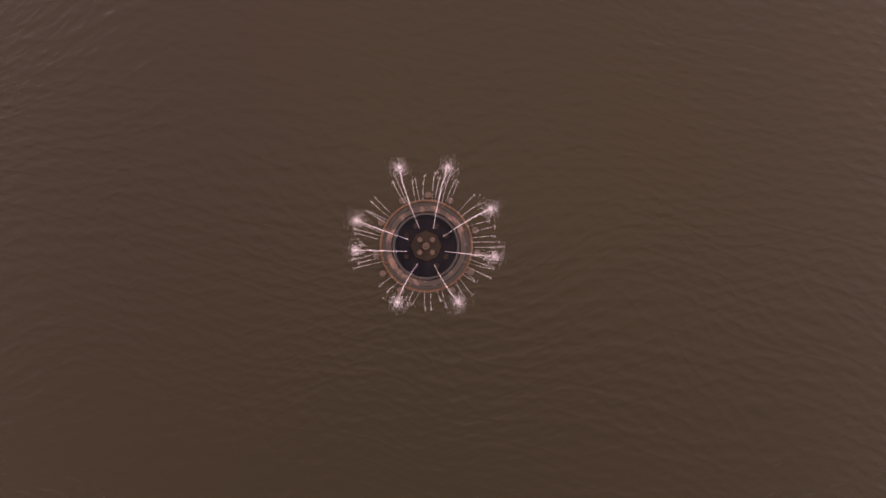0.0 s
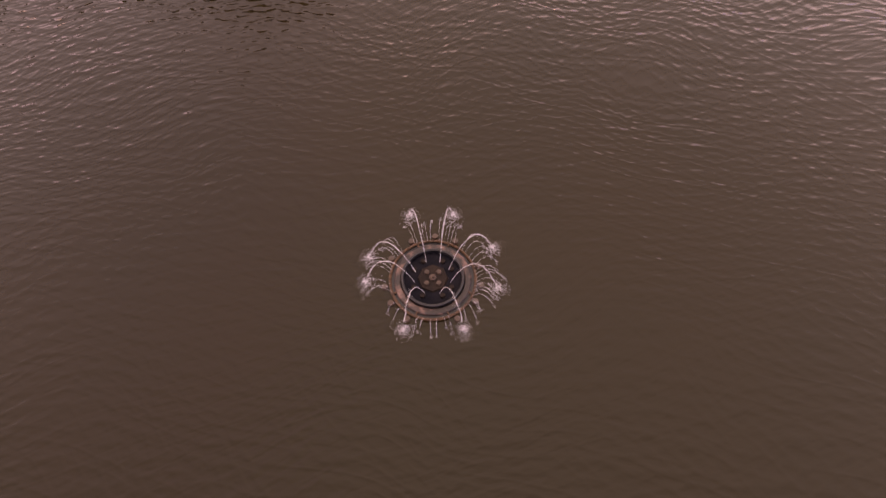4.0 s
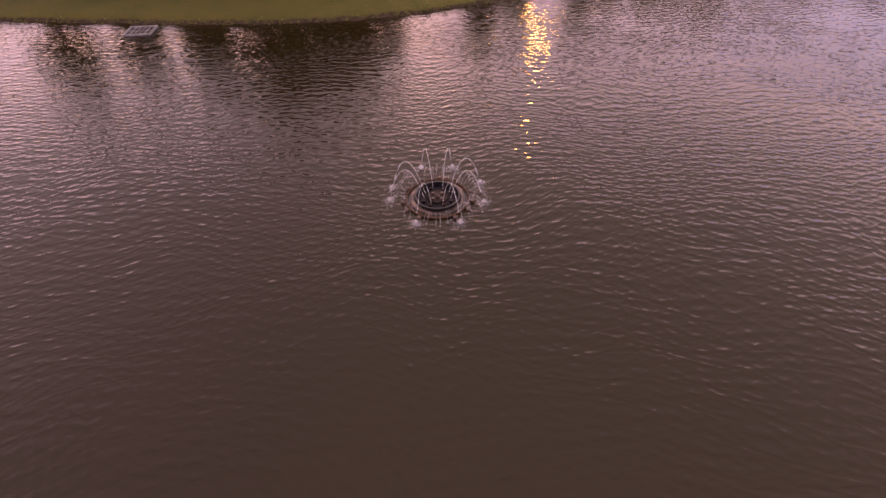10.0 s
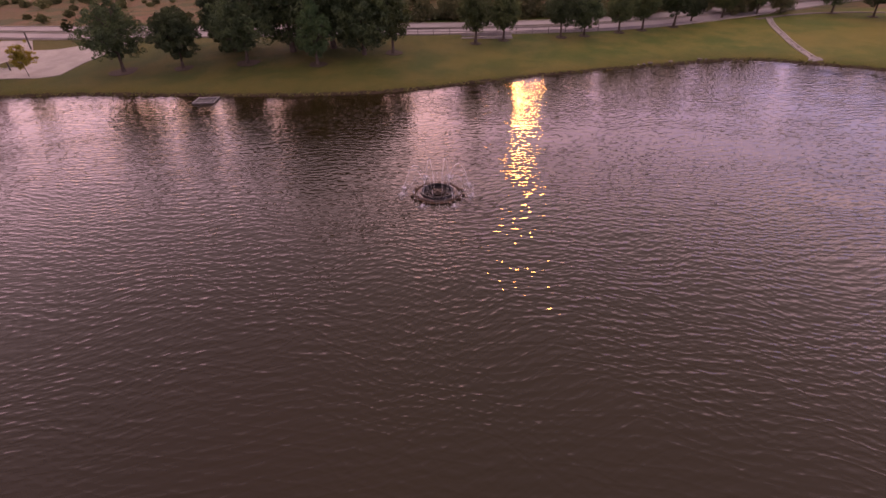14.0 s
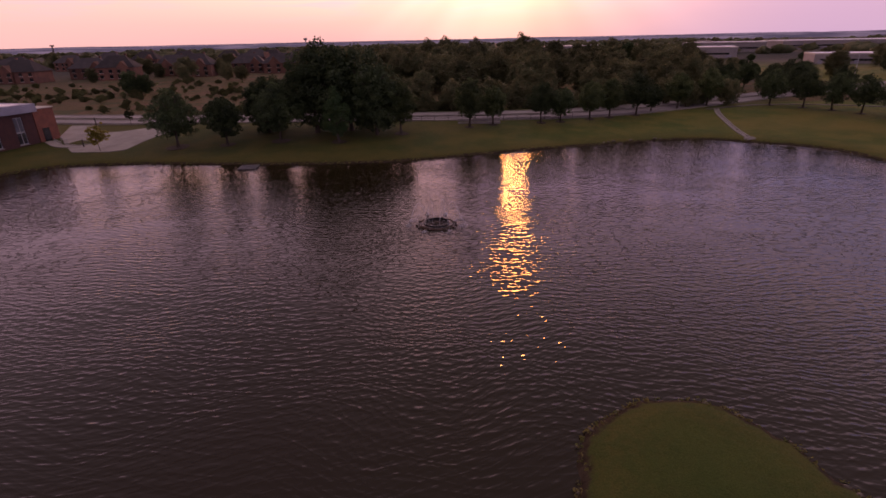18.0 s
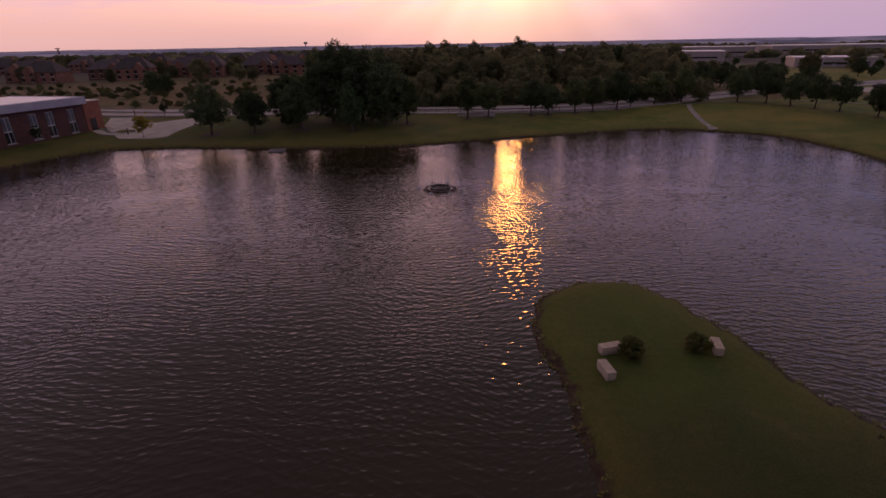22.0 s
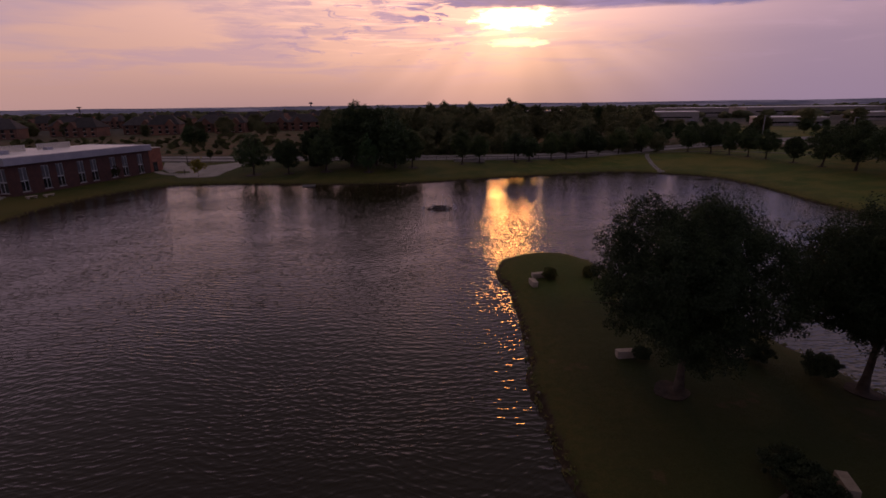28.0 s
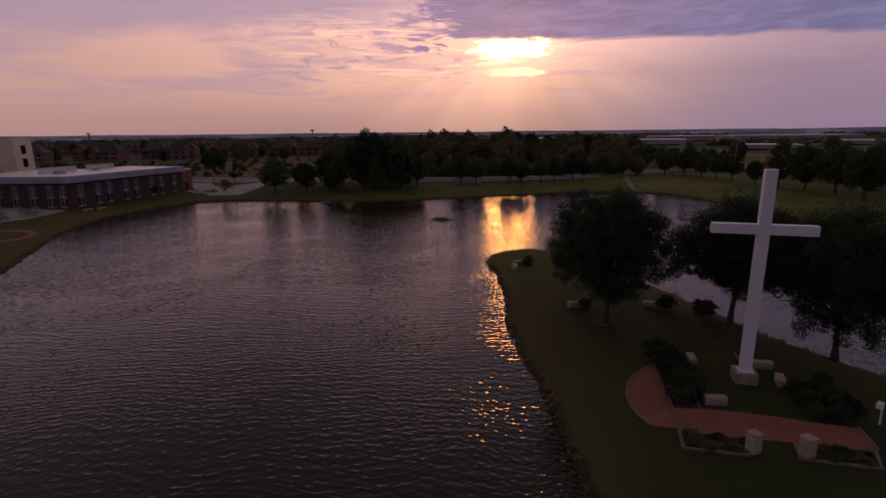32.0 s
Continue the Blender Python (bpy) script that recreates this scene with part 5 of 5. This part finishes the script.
SLIM = tree_meshes("street_tree", 103, 3.2, 2.0, 1.2, 50, 36, 0.10, M_LEAF2, limbs=5, radius=0.05)
for x, y in ((-58.5, 51.5), (-45.6, 39.5), (-66.9, 27.0)):
    tree(SLIM, "tree", x, y, on_land(x, y), "slender young tree on the lawn", "slender young trees", 30, 1.0)
for x, y, h in ((-62.3, 47.4, 2.4), (-57.6, 36.4, 1.1)):
    bm = bmesh.new()
    tube(bm, [(0, 0, -0.2), (0, 0, h)], [0.11, 0.10], 10)
    e = thing("bollard", "dark metal bollard beside the driveway", "bollard", pose(x, y, on_land(x, y)), "bollards by the driveway")
    part("shaft", bm, M_POLE, e)
    part("cap", disc(0.14, h, h + 0.1, 12, 0.7), M_POLE, e)
for x, y, t in ((-70.3, 8.9, 70), (-68.9, 11.0, 75)):
    e = thing("stone_bench", "pale limestone bench on the west lawn", "bench", pose(x, y, on_land(x, y), 0, 0, t), "benches on the west lawn")
    part("seat_block", boxed((0, 0, 0.38), (1.7, 0.5, 0.2), 0, 0.02), M_LIME, e)
    for s in (-0.6, 0.6):
        part("support_block", boxed((s, 0, 0.14), (0.3, 0.44, 0.3), 0, 0.02), M_LIME, e)


def picnic_table(x, y, t):
    e = thing("picnic_table", "dark metal picnic table with two benches on the patio", "table", pose(x, y, on_land(x, y) + 0.07, 0, 0, t), "picnic tables on the patio")
    part("tabletop", boxed((0, 0, 0.74), (1.8, 0.75, 0.05), 0, 0.015), M_POLE, e)
    for s in (-1, 1):
        part("seat", boxed((0, s * 0.68, 0.44), (1.8, 0.28, 0.05), 0, 0.012), M_POLE, e)
        bm = bmesh.new()
        tube(bm, [(s * 0.65, -0.66, 0.0), (s * 0.65, -0.15, 0.72)], 0.03, 6)
        tube(bm, [(s * 0.65, 0.66, 0.0), (s * 0.65, 0.15, 0.72)], 0.03, 6)
        tube(bm, [(s * 0.65, -0.68, 0.42), (s * 0.65, 0.68, 0.42)], 0.025, 6)
        part("leg_frame", bm, M_POLE, e)
    return e


for x, y, t in ((-75.5, 1.5, 10), (-78.5, 3.5, 40), (-78.0, -2.5, 80), (-81.5, 0.5, 20), (-75.5, -4.5, 120), (-84.5, 3.8, 60), (-82.5, -5.0, 0), (-87.0, -1.0, 30)):
    picnic_table(x, y, t)

# ---- the brick building west of the pond ----
GX, GY = -74.0, 9.7
TURN = math.degrees(math.atan2(29.3, 7.0))
GZ = 1.0
school = thing("school_building", "long flat-roofed red-brick building with grey metal eaves", "building", pose(GX, GY, GZ, 0, 0, TURN))
LONG, DEEP, WALL = 30.6, 16.0, 5.6
WINS = [2.4, 6.4, 9.2, 13.5, 16.4, 20.9, 23.9, 28.0]


def wall_with_windows(bm_len, wins, wide, sill, head, high, place, turn, thick=0.35):
    """Wall pieces between and round the window openings, each window with frame, panes and sill."""
    m = Matrix.Translation(place) @ Matrix.Rotation(turn, 4, "Z")
    edges = [0.0]
    for c in wins:
        edges += [c - wide / 2, c + wide / 2]
    edges.append(bm_len)
    for a, b in zip(edges[0::2], edges[1::2]):
        bm = boxed(((a + b) / 2, thick / 2, high / 2 - 0.5), (b - a, thick, high + 1.0))
        bm.transform(m)
        part("brick_pier", bm, M_BRICK, school)
    for c in wins:
        for z0, z1, nm in ((-1.0, sill, "apron_wall"), (head, high, "lintel_wall")):
            bm = boxed((c, thick / 2, (z0 + z1) / 2), (wide, thick - 0.02, z1 - z0))
            bm.transform(m)
            part(nm, bm, M_BRICK, school)
        w = new("window")
        w.parent = school
        w.matrix_local = m @ Matrix.Translation((c, 0.12, 0))
        mid = sill + (head - sill) * 0.45
        for x in (-wide / 2 + 0.04, 0.0, wide / 2 - 0.04):
            part("mullion", boxed((x, 0.05, (sill + head) / 2), (0.08, 0.12, head - sill)), M_FRAME, w)
        for z in (sill + 0.05, mid, head - 0.05):
            part("transom", boxed((0, 0.05, z), (wide - 0.16, 0.11, 0.10 if z != mid else 0.22)), M_FRAME, w)
        for x in (-wide / 4, wide / 4):
            part("pane", boxed((x, 0.07, (sill + mid) / 2), (wide / 2 - 0.1, 0.02, mid - sill - 0.1)), M_DARKGLASS, w)
            part("pane", boxed((x, 0.07, (mid + head) / 2), (wide / 2 - 0.1, 0.02, head - mid - 0.1)), M_GLASS, w)
        part("window_sill", boxed((0, -0.12, sill - 0.06), (wide + 0.2, 0.2, 0.12)), M_CONC, w, "pale stone sill")


wall_with_windows(LONG, WINS, 1.45, 0.5, 4.7, WALL, (0, 0, 0), 0.0)
WING = 24.0
inv = pose(GX, GY, GZ, 0, 0, TURN).inverted()
south = inv @ pose(GX - WING, GY, GZ)
wall_with_windows(WING - 0.05, [2.5, 6.0, 9.5, 13.0, 16.5, 20.0, 22.6], 1.5, 0.5, 4.7, WALL, south.translation, radians(-TURN))


def wing_part(name, bm, material, label=""):
    bm.transform(south)
    part(name, bm, material, school, label)


wing_part("wing_wall", boxed((0.2, 12.0, WALL / 2 - 0.5), (0.35, 23.2, WALL + 1)), M_BRICK)
wing_part("wing_wall", boxed((WING / 2, 23.8, WALL / 2 - 0.5), (WING, 0.35, WALL + 1)), M_BRICK)
wing_part("fascia", boxed((WING / 2 - 0.5, -0.1, WALL + 0.35), (WING + 0.6, 1.3, 1.292), 0, 0.03), M_FASCIA, "deep grey metal fascia")
wing_part("wing_roof", boxed((WING / 2, 12.2, WALL + 0.69), (WING + 1.0, 23.0, 0.5)), M_ROOF, "pale white roof membrane")
part("back_wall", boxed((LONG / 2, DEEP - 0.2, WALL / 2 - 0.5), (LONG, 0.35, WALL + 1)), M_BRICK, school)
part("end_wall", boxed((LONG - 0.2, DEEP / 2, WALL / 2 - 0.5), (0.35, DEEP - 0.8, WALL + 1)), M_BRICK, school)
part("fascia", boxed((LONG / 2 - 0.3, -0.1, WALL + 0.35), (LONG + 1.4, 1.3, 1.3), 0, 0.03), M_FASCIA, school, "deep grey metal fascia")
part("fascia", boxed((LONG - 0.1, DEEP / 2 + 0.55, WALL + 0.35), (0.9, DEEP - 0.2, 1.294), 0, 0.03), M_FASCIA, school)
part("roof", boxed((LONG / 2 - 0.1, DEEP / 2 + 0.4, WALL + 0.7), (LONG - 0.8, DEEP - 0.6, 0.5)), M_ROOF, school, "pale white roof membrane")
part("stair_block", boxed((LONG + 2.0, 4.6, 2.35), (3.6, 9.0, 6.5), 0, 0.02), M_LITBRICK, school, "lower brick end block, orange-red with its lit tone in the colour")
part("coping", boxed((LONG + 2.0, 4.6, 5.68), (3.8, 9.2, 0.16), 0, 0.02), M_TRIM, school, "pale stone coping")
part("door", boxed((LONG + 1.6, 0.06, 1.35), (1.2, 0.1, 2.3)), M_DARKGLASS, school, "dark glazed side door")
for x, w in ((9, 9.0), (19.5, 7.5)):
    screen = new("roof_screen")
    screen.parent = school
    screen.matrix_local = Matrix.Translation((x, 13.0, WALL + 0.95))
    for k in range(int(w / 0.5)):
        part("screen_panel", boxed((-w / 2 + 0.25 + 0.5 * k, 0, 0.62), (0.42, 0.06, 1.2)), M_TRIM, screen)
    part("rail", boxed((0, 0.08, 1.1), (w, 0.05, 0.08)), M_FASCIA, screen)
part("roof_unit", boxed((6.0, 9.0, WALL + 1.2), (1.8, 1.4, 0.9), 0, 0.04), M_FASCIA, school, "grey rooftop air unit")
part("roof_unit", boxed((16.5, 11.0, WALL + 1.1), (1.2, 1.2, 0.7), 0, 0.04), M_FASCIA, school, "grey rooftop air unit")

hall = thing("tower_block", "tall cream stucco block rising behind the brick building", "building", pose(-113.0, 50, 1.0))
part("wall", boxed((-8, -5, 7.1), (20, 6, 14.2), 0, 0.02), M_CREAM, hall)
part("parapet", boxed((-8, -5, 14.3), (20.3, 6.3, 0.3), 0, 0.03), M_TRIM, hall)
for x, z in ((1.97, 11.0), (1.97, 7.6)):
    win = part("window", boxed((x + 0.04, -5.0, z), (0.1, 1.5, 2.2)), M_DARKGLASS, hall, "dark window")
    part("frame", boxed((x + 0.06, -5.0, z + 1.13), (0.14, 1.7, 0.1)), M_FRAME, win)
for x in (-14.0, -9.5):
    win = part("window", boxed((x, -8.04, 9.6), (1.5, 0.1, 2.2)), M_DARKGLASS, hall, "dark window")
    part("frame", boxed((x, -8.06, 10.73), (1.7, 0.14, 0.1)), M_FRAME, win)
annex = thing("glazed_annex", "dark glazed entrance block beside the brick building", "building", pose(-99.0, 13.5, 1.0))
part("wall", boxed((-5.0, 5, 4.0), (10, 11, 8.0), 0, 0.02), M_FASCIA, annex)
for k in range(4):
    for z in (1.6, 4.2, 6.6):
        part("pane", boxed((-8.8 + 2.5 * k, -0.54, z), (2.2, 0.08, 2.1)), M_DARKGLASS, annex)
part("roof", boxed((-5.0, 5, 8.1), (10.3, 11.3, 0.25), 0, 0.03), M_FASCIA, annex)


# ---- houses beyond the meadow ----
def house(x, y, turn, w, d, h, gable):
    e = thing("house", "brick suburban house with a dark shingled roof", "house", pose(x, y, on_land(x, y), 0, 0, turn), "houses beyond the meadow")
    part("wall", boxed((0, 0, h / 2 - 0.3), (w, d, h + 0.6)), M_HBRICK, e)
    bm = bmesh.new()
    o, r = 0.6, d * 0.40
    c = [bm.verts.new(p) for p in ((-w / 2 - o, -d / 2 - o, h), (w / 2 + o, -d / 2 - o, h), (w / 2 + o, d / 2 + o, h), (-w / 2 - o, d / 2 + o, h))]
    t = [bm.verts.new((-w * 0.22, 0, h + r)), bm.verts.new((w * 0.22, 0, h + r))]
    for f in ((c[0], c[1], t[1], t[0]), (c[2], c[3], t[0], t[1]), (c[1], c[2], t[1]), (c[3], c[0], t[0]), (c[3], c[2], c[1], c[0])):
        bm.faces.new(f)
    roof = part("roof", bm, M_SHINGLE, e)
    part("chimney", boxed((w * 0.2, d * 0.15, h + r * 0.62), (0.9, 0.9, r * 0.95)), M_HBRICK, roof)
    bm = bmesh.new()
    gw, gx = w * 0.32, -w * 0.22 * gable
    lo = [bm.verts.new(p) for p in ((gx - gw / 2, -d / 2 - 1.2, 0), (gx + gw / 2, -d / 2 - 1.2, 0), (gx + gw / 2, -d / 2 - 1.2, h), (gx, -d / 2 - 1.2, h + gw * 0.55), (gx - gw / 2, -d / 2 - 1.2, h))]
    hi = [bm.verts.new((v.co.x, 0.0, v.co.z)) for v in lo]
    bm.faces.new(lo)
    bm.faces.new(hi[::-1])
    for k in range(5):
        bm.faces.new((lo[k], hi[k], hi[(k + 1) % 5], lo[(k + 1) % 5]))
    bmesh.ops.recalc_face_normals(bm, faces=bm.faces)
    part("gable", bm, M_HBRICK, e, "front gable")
    for k in range(4):
        for z in (1.4, 3.5):
            win = part("window", boxed((-w * 0.38 + w * 0.25 * k, -d / 2 - 0.03 - (1.22 if abs(-w * 0.38 + w * 0.25 * k - gx) < gw / 2 else 0), z), (1.3, 0.1, 1.3)), M_DARKGLASS, e)
            part("frame", boxed((win.data.vertices[0].co.x + 0.65, win.data.vertices[0].co.y, z - 0.72), (1.6, 0.22, 0.14)), M_TRIM, win)


rng = np.random.default_rng(44)
for k in range(13):
    house(-235 + 15.5 * k + float(rng.normal(0, 1)), 150 + 5.6 * k + float(rng.normal(0, 3)) + (14 if k % 2 else 0), float(rng.normal(12, 8)), float(rng.uniform(14, 17)), float(rng.uniform(10, 12)), float(rng.choice([4.5, 4.9])), int(rng.choice([-1, 1])))
for k in range(14):
    house(-300 + 20 * k + float(rng.normal(0, 2)), 235 + 7 * k + float(rng.normal(0, 5)), float(rng.normal(10, 14)), float(rng.uniform(14, 17)), float(rng.uniform(10, 12)), float(rng.choice([4.5, 4.9])), int(rng.choice([-1, 1])))
for k in range(6):
    house(-120 + 26 * k + float(rng.normal(0, 2)), 330 + float(rng.normal(0, 12)), float(rng.normal(0, 16)), 14.0, 10.0, 4.8, int(rng.choice([-1, 1])))


# ---- sheds and car park beyond the street to the east ----
def shed(x, y, turn, w, d, h, label, bays, material=None):
    e = thing("warehouse", label, "warehouse", pose(x, y, on_land(x, y), 0, 0, turn), "low commercial buildings")
    part("wall", boxed((0, 0, h / 2 - 0.3), (w, d, h + 0.6)), material or M_SHED, e)
    part("parapet", boxed((0, 0, h + 0.2), (w + 0.4, d + 0.4, 0.5)), M_TRIM, e)
    part("roof", boxed((0, 0, h + 0.42), (w - 1, d - 1, 0.16)), M_ROOF, e)
    part("window_band", boxed((0, -d / 2 - 0.04, h * 0.42), (w * 0.86, 0.16, 0.9)), M_DARKGLASS, e, "long dark strip of windows")
    for k in range(0, bays, 3):
        part("loading_door", boxed((-w / 2 + (k + 0.5) * w / bays, -d / 2 - 0.05, 0.75), (w / bays * 0.35, 0.2, 1.5)), M_FASCIA, e)


shed(144, 292, -22, 56, 30, 5.6, "long pale flat-roofed warehouse", 7)
shed(204, 366, -26, 54, 30, 6.3, "long pale flat-roofed warehouse", 6)
shed(330, 420, -10, 110, 50, 6.0, "long pale flat-roofed warehouse", 12)
shed(172, 190, -20, 30, 18, 3.8, "low pale flat-roofed office building", 7)
shed(265, 240, -24, 34, 22, 4.2, "low pale flat-roofed office building", 8)
shed(95, 420, -4, 70, 30, 5.5, "long pale flat-roofed warehouse", 9)
LOT = [(96, 84), (150, 92), (172, 74), (160, 60), (112, 66)]
solid("car_park", draped(LOT, 0.08, 5), M_CONC, "pale concrete car park beyond the street", "car park", kind="structure")


def car_meshes(paint):
    bm = bmesh.new()
    prof = [(-2.2, 0.35), (2.2, 0.35), (2.25, 0.8), (1.5, 0.95), (0.8, 1.42), (-1.2, 1.45), (-2.1, 0.98), (-2.25, 0.75)]
    a = [bm.verts.new((x, -0.88 * (0.86 if z > 1 else 1), z)) for x, z in prof]
    b = [bm.verts.new((x, 0.88 * (0.86 if z > 1 else 1), z)) for x, z in prof]
    bm.faces.new(a)
    bm.faces.new(b[::-1])
    for k in range(8):
        bm.faces.new((a[k], b[k], b[(k + 1) % 8], a[(k + 1) % 8]))
    bmesh.ops.recalc_face_normals(bm, faces=bm.faces)
    bmesh.ops.bevel(bm, geom=bm.edges[:], offset=0.06, segments=2, affect="EDGES")
    return finish(bm, "car_body", paint)


def car(x, y, turn, body):
    e = thing("car", "parked car on the pale concrete", "car", pose(x, y, on_land(x, y) + 0.1, 0, 0, turn), "parked cars")
    part("body", body, None, e)
    part("side_windows", boxed((-0.2, 0, 1.19), (1.9, 1.64, 0.28), 0, 0.03), M_DARKGLASS, e)
    for s in (-1, 1):
        for f in (-1.35, 1.4):
            bm = bmesh.new()
            tube(bm, [(f, s * 0.72, 0.33), (f, s * 0.92, 0.33)], 0.33, 14)
            part("wheel", bm, M_TYRE, e)


BODIES = [car_meshes(p) for p in M_CARS]
for k in range(16):
    car(112 + 3.1 * (k % 8), 72 + 9 * (k // 8) + 0.8 * (k % 8), 100, BODIES[int(rng.integers(4))])
# trees in the brown field across the street
for k, (x, y) in enumerate([(60, 74), (66, 80), (72, 75), (80, 78), (86, 72), (92, 80), (70, 90), (78, 96), (88, 100), (97, 104), (64, 98), (84, 88), (104, 112), (92, 118), (76, 112)]):
    tree(OAKS[k % 3], "tree", x, y, on_land(x, y) - 0.1, "dark green tree in the brown field across the street", "trees in the brown field", 83 * k % 360, 0.72 + 0.06 * (k % 4))
# trees among the sheds
for k in range(34):
    x, y = rng.uniform(76, 210), rng.uniform(78, 240)
    if 94 < x < 176 and y < 100:
        continue
    tree(OAKS[int(rng.integers(3))] if k % 3 else BROAD[2], "tree", float(x), float(y), on_land(x, y) - 0.1, "dark tree among the low commercial buildings", "trees beyond the street to the east", float(rng.uniform(0, 360)), float(rng.uniform(0.5, 0.8)))
for x, y in ((100, 88), (108, 62), (128, 60), (150, 96)):
    e = thing("street_lamp", "tall pale car-park lamp post", "street lamp", pose(x, y, on_land(x, y)), "car-park lamps")
    bm = bmesh.new()
    tube(bm, [(0, 0, -0.2), (0, 0, 8.0)], [0.12, 0.07], 8)
    part("post", bm, M_FRAME, e)
    part("head", boxed((0.5, 0, 8.0), (1.2, 0.3, 0.14), 0, 0.03), M_FRAME, e)

# ---- masts on the horizon ----
mast = thing("radio_mast", "slim dark lattice radio mast on the skyline", "mast", pose(-590, 757, on_land(-590, 757)))
for k in range(3):
    a = math.tau * k / 3
    bm = bmesh.new()
    tube(bm, [(1.6 * math.cos(a), 1.6 * math.sin(a), 0), (0.6 * math.cos(a), 0.6 * math.sin(a), 15)], 0.35, 6)
    part("leg", bm, M_POLE, mast)
for z in (4, 8, 12):
    part("brace_ring", disc(1.8 - z * 0.04, z, z + 0.4, 6), M_POLE, mast)
part("antenna_head", boxed((0, 0, 15.2), (7.0, 1.2, 1.6)), M_POLE, mast)
tank = thing("water_tower", "distant water tower on the horizon", "water tower", pose(-942, 3500, on_land(-942, 3500)))
part("stalk", disc(4, 0, 28, 16, 0.7), M_SHED, tank)
bm = bmesh.new()
bmesh.ops.create_uvsphere(bm, u_segments=20, v_segments=12, radius=11, matrix=Matrix.Translation((0, 0, 33)) @ Matrix.Diagonal((1.2, 1.2, 0.65, 1)))
part("tank", bm, M_SHED, tank)
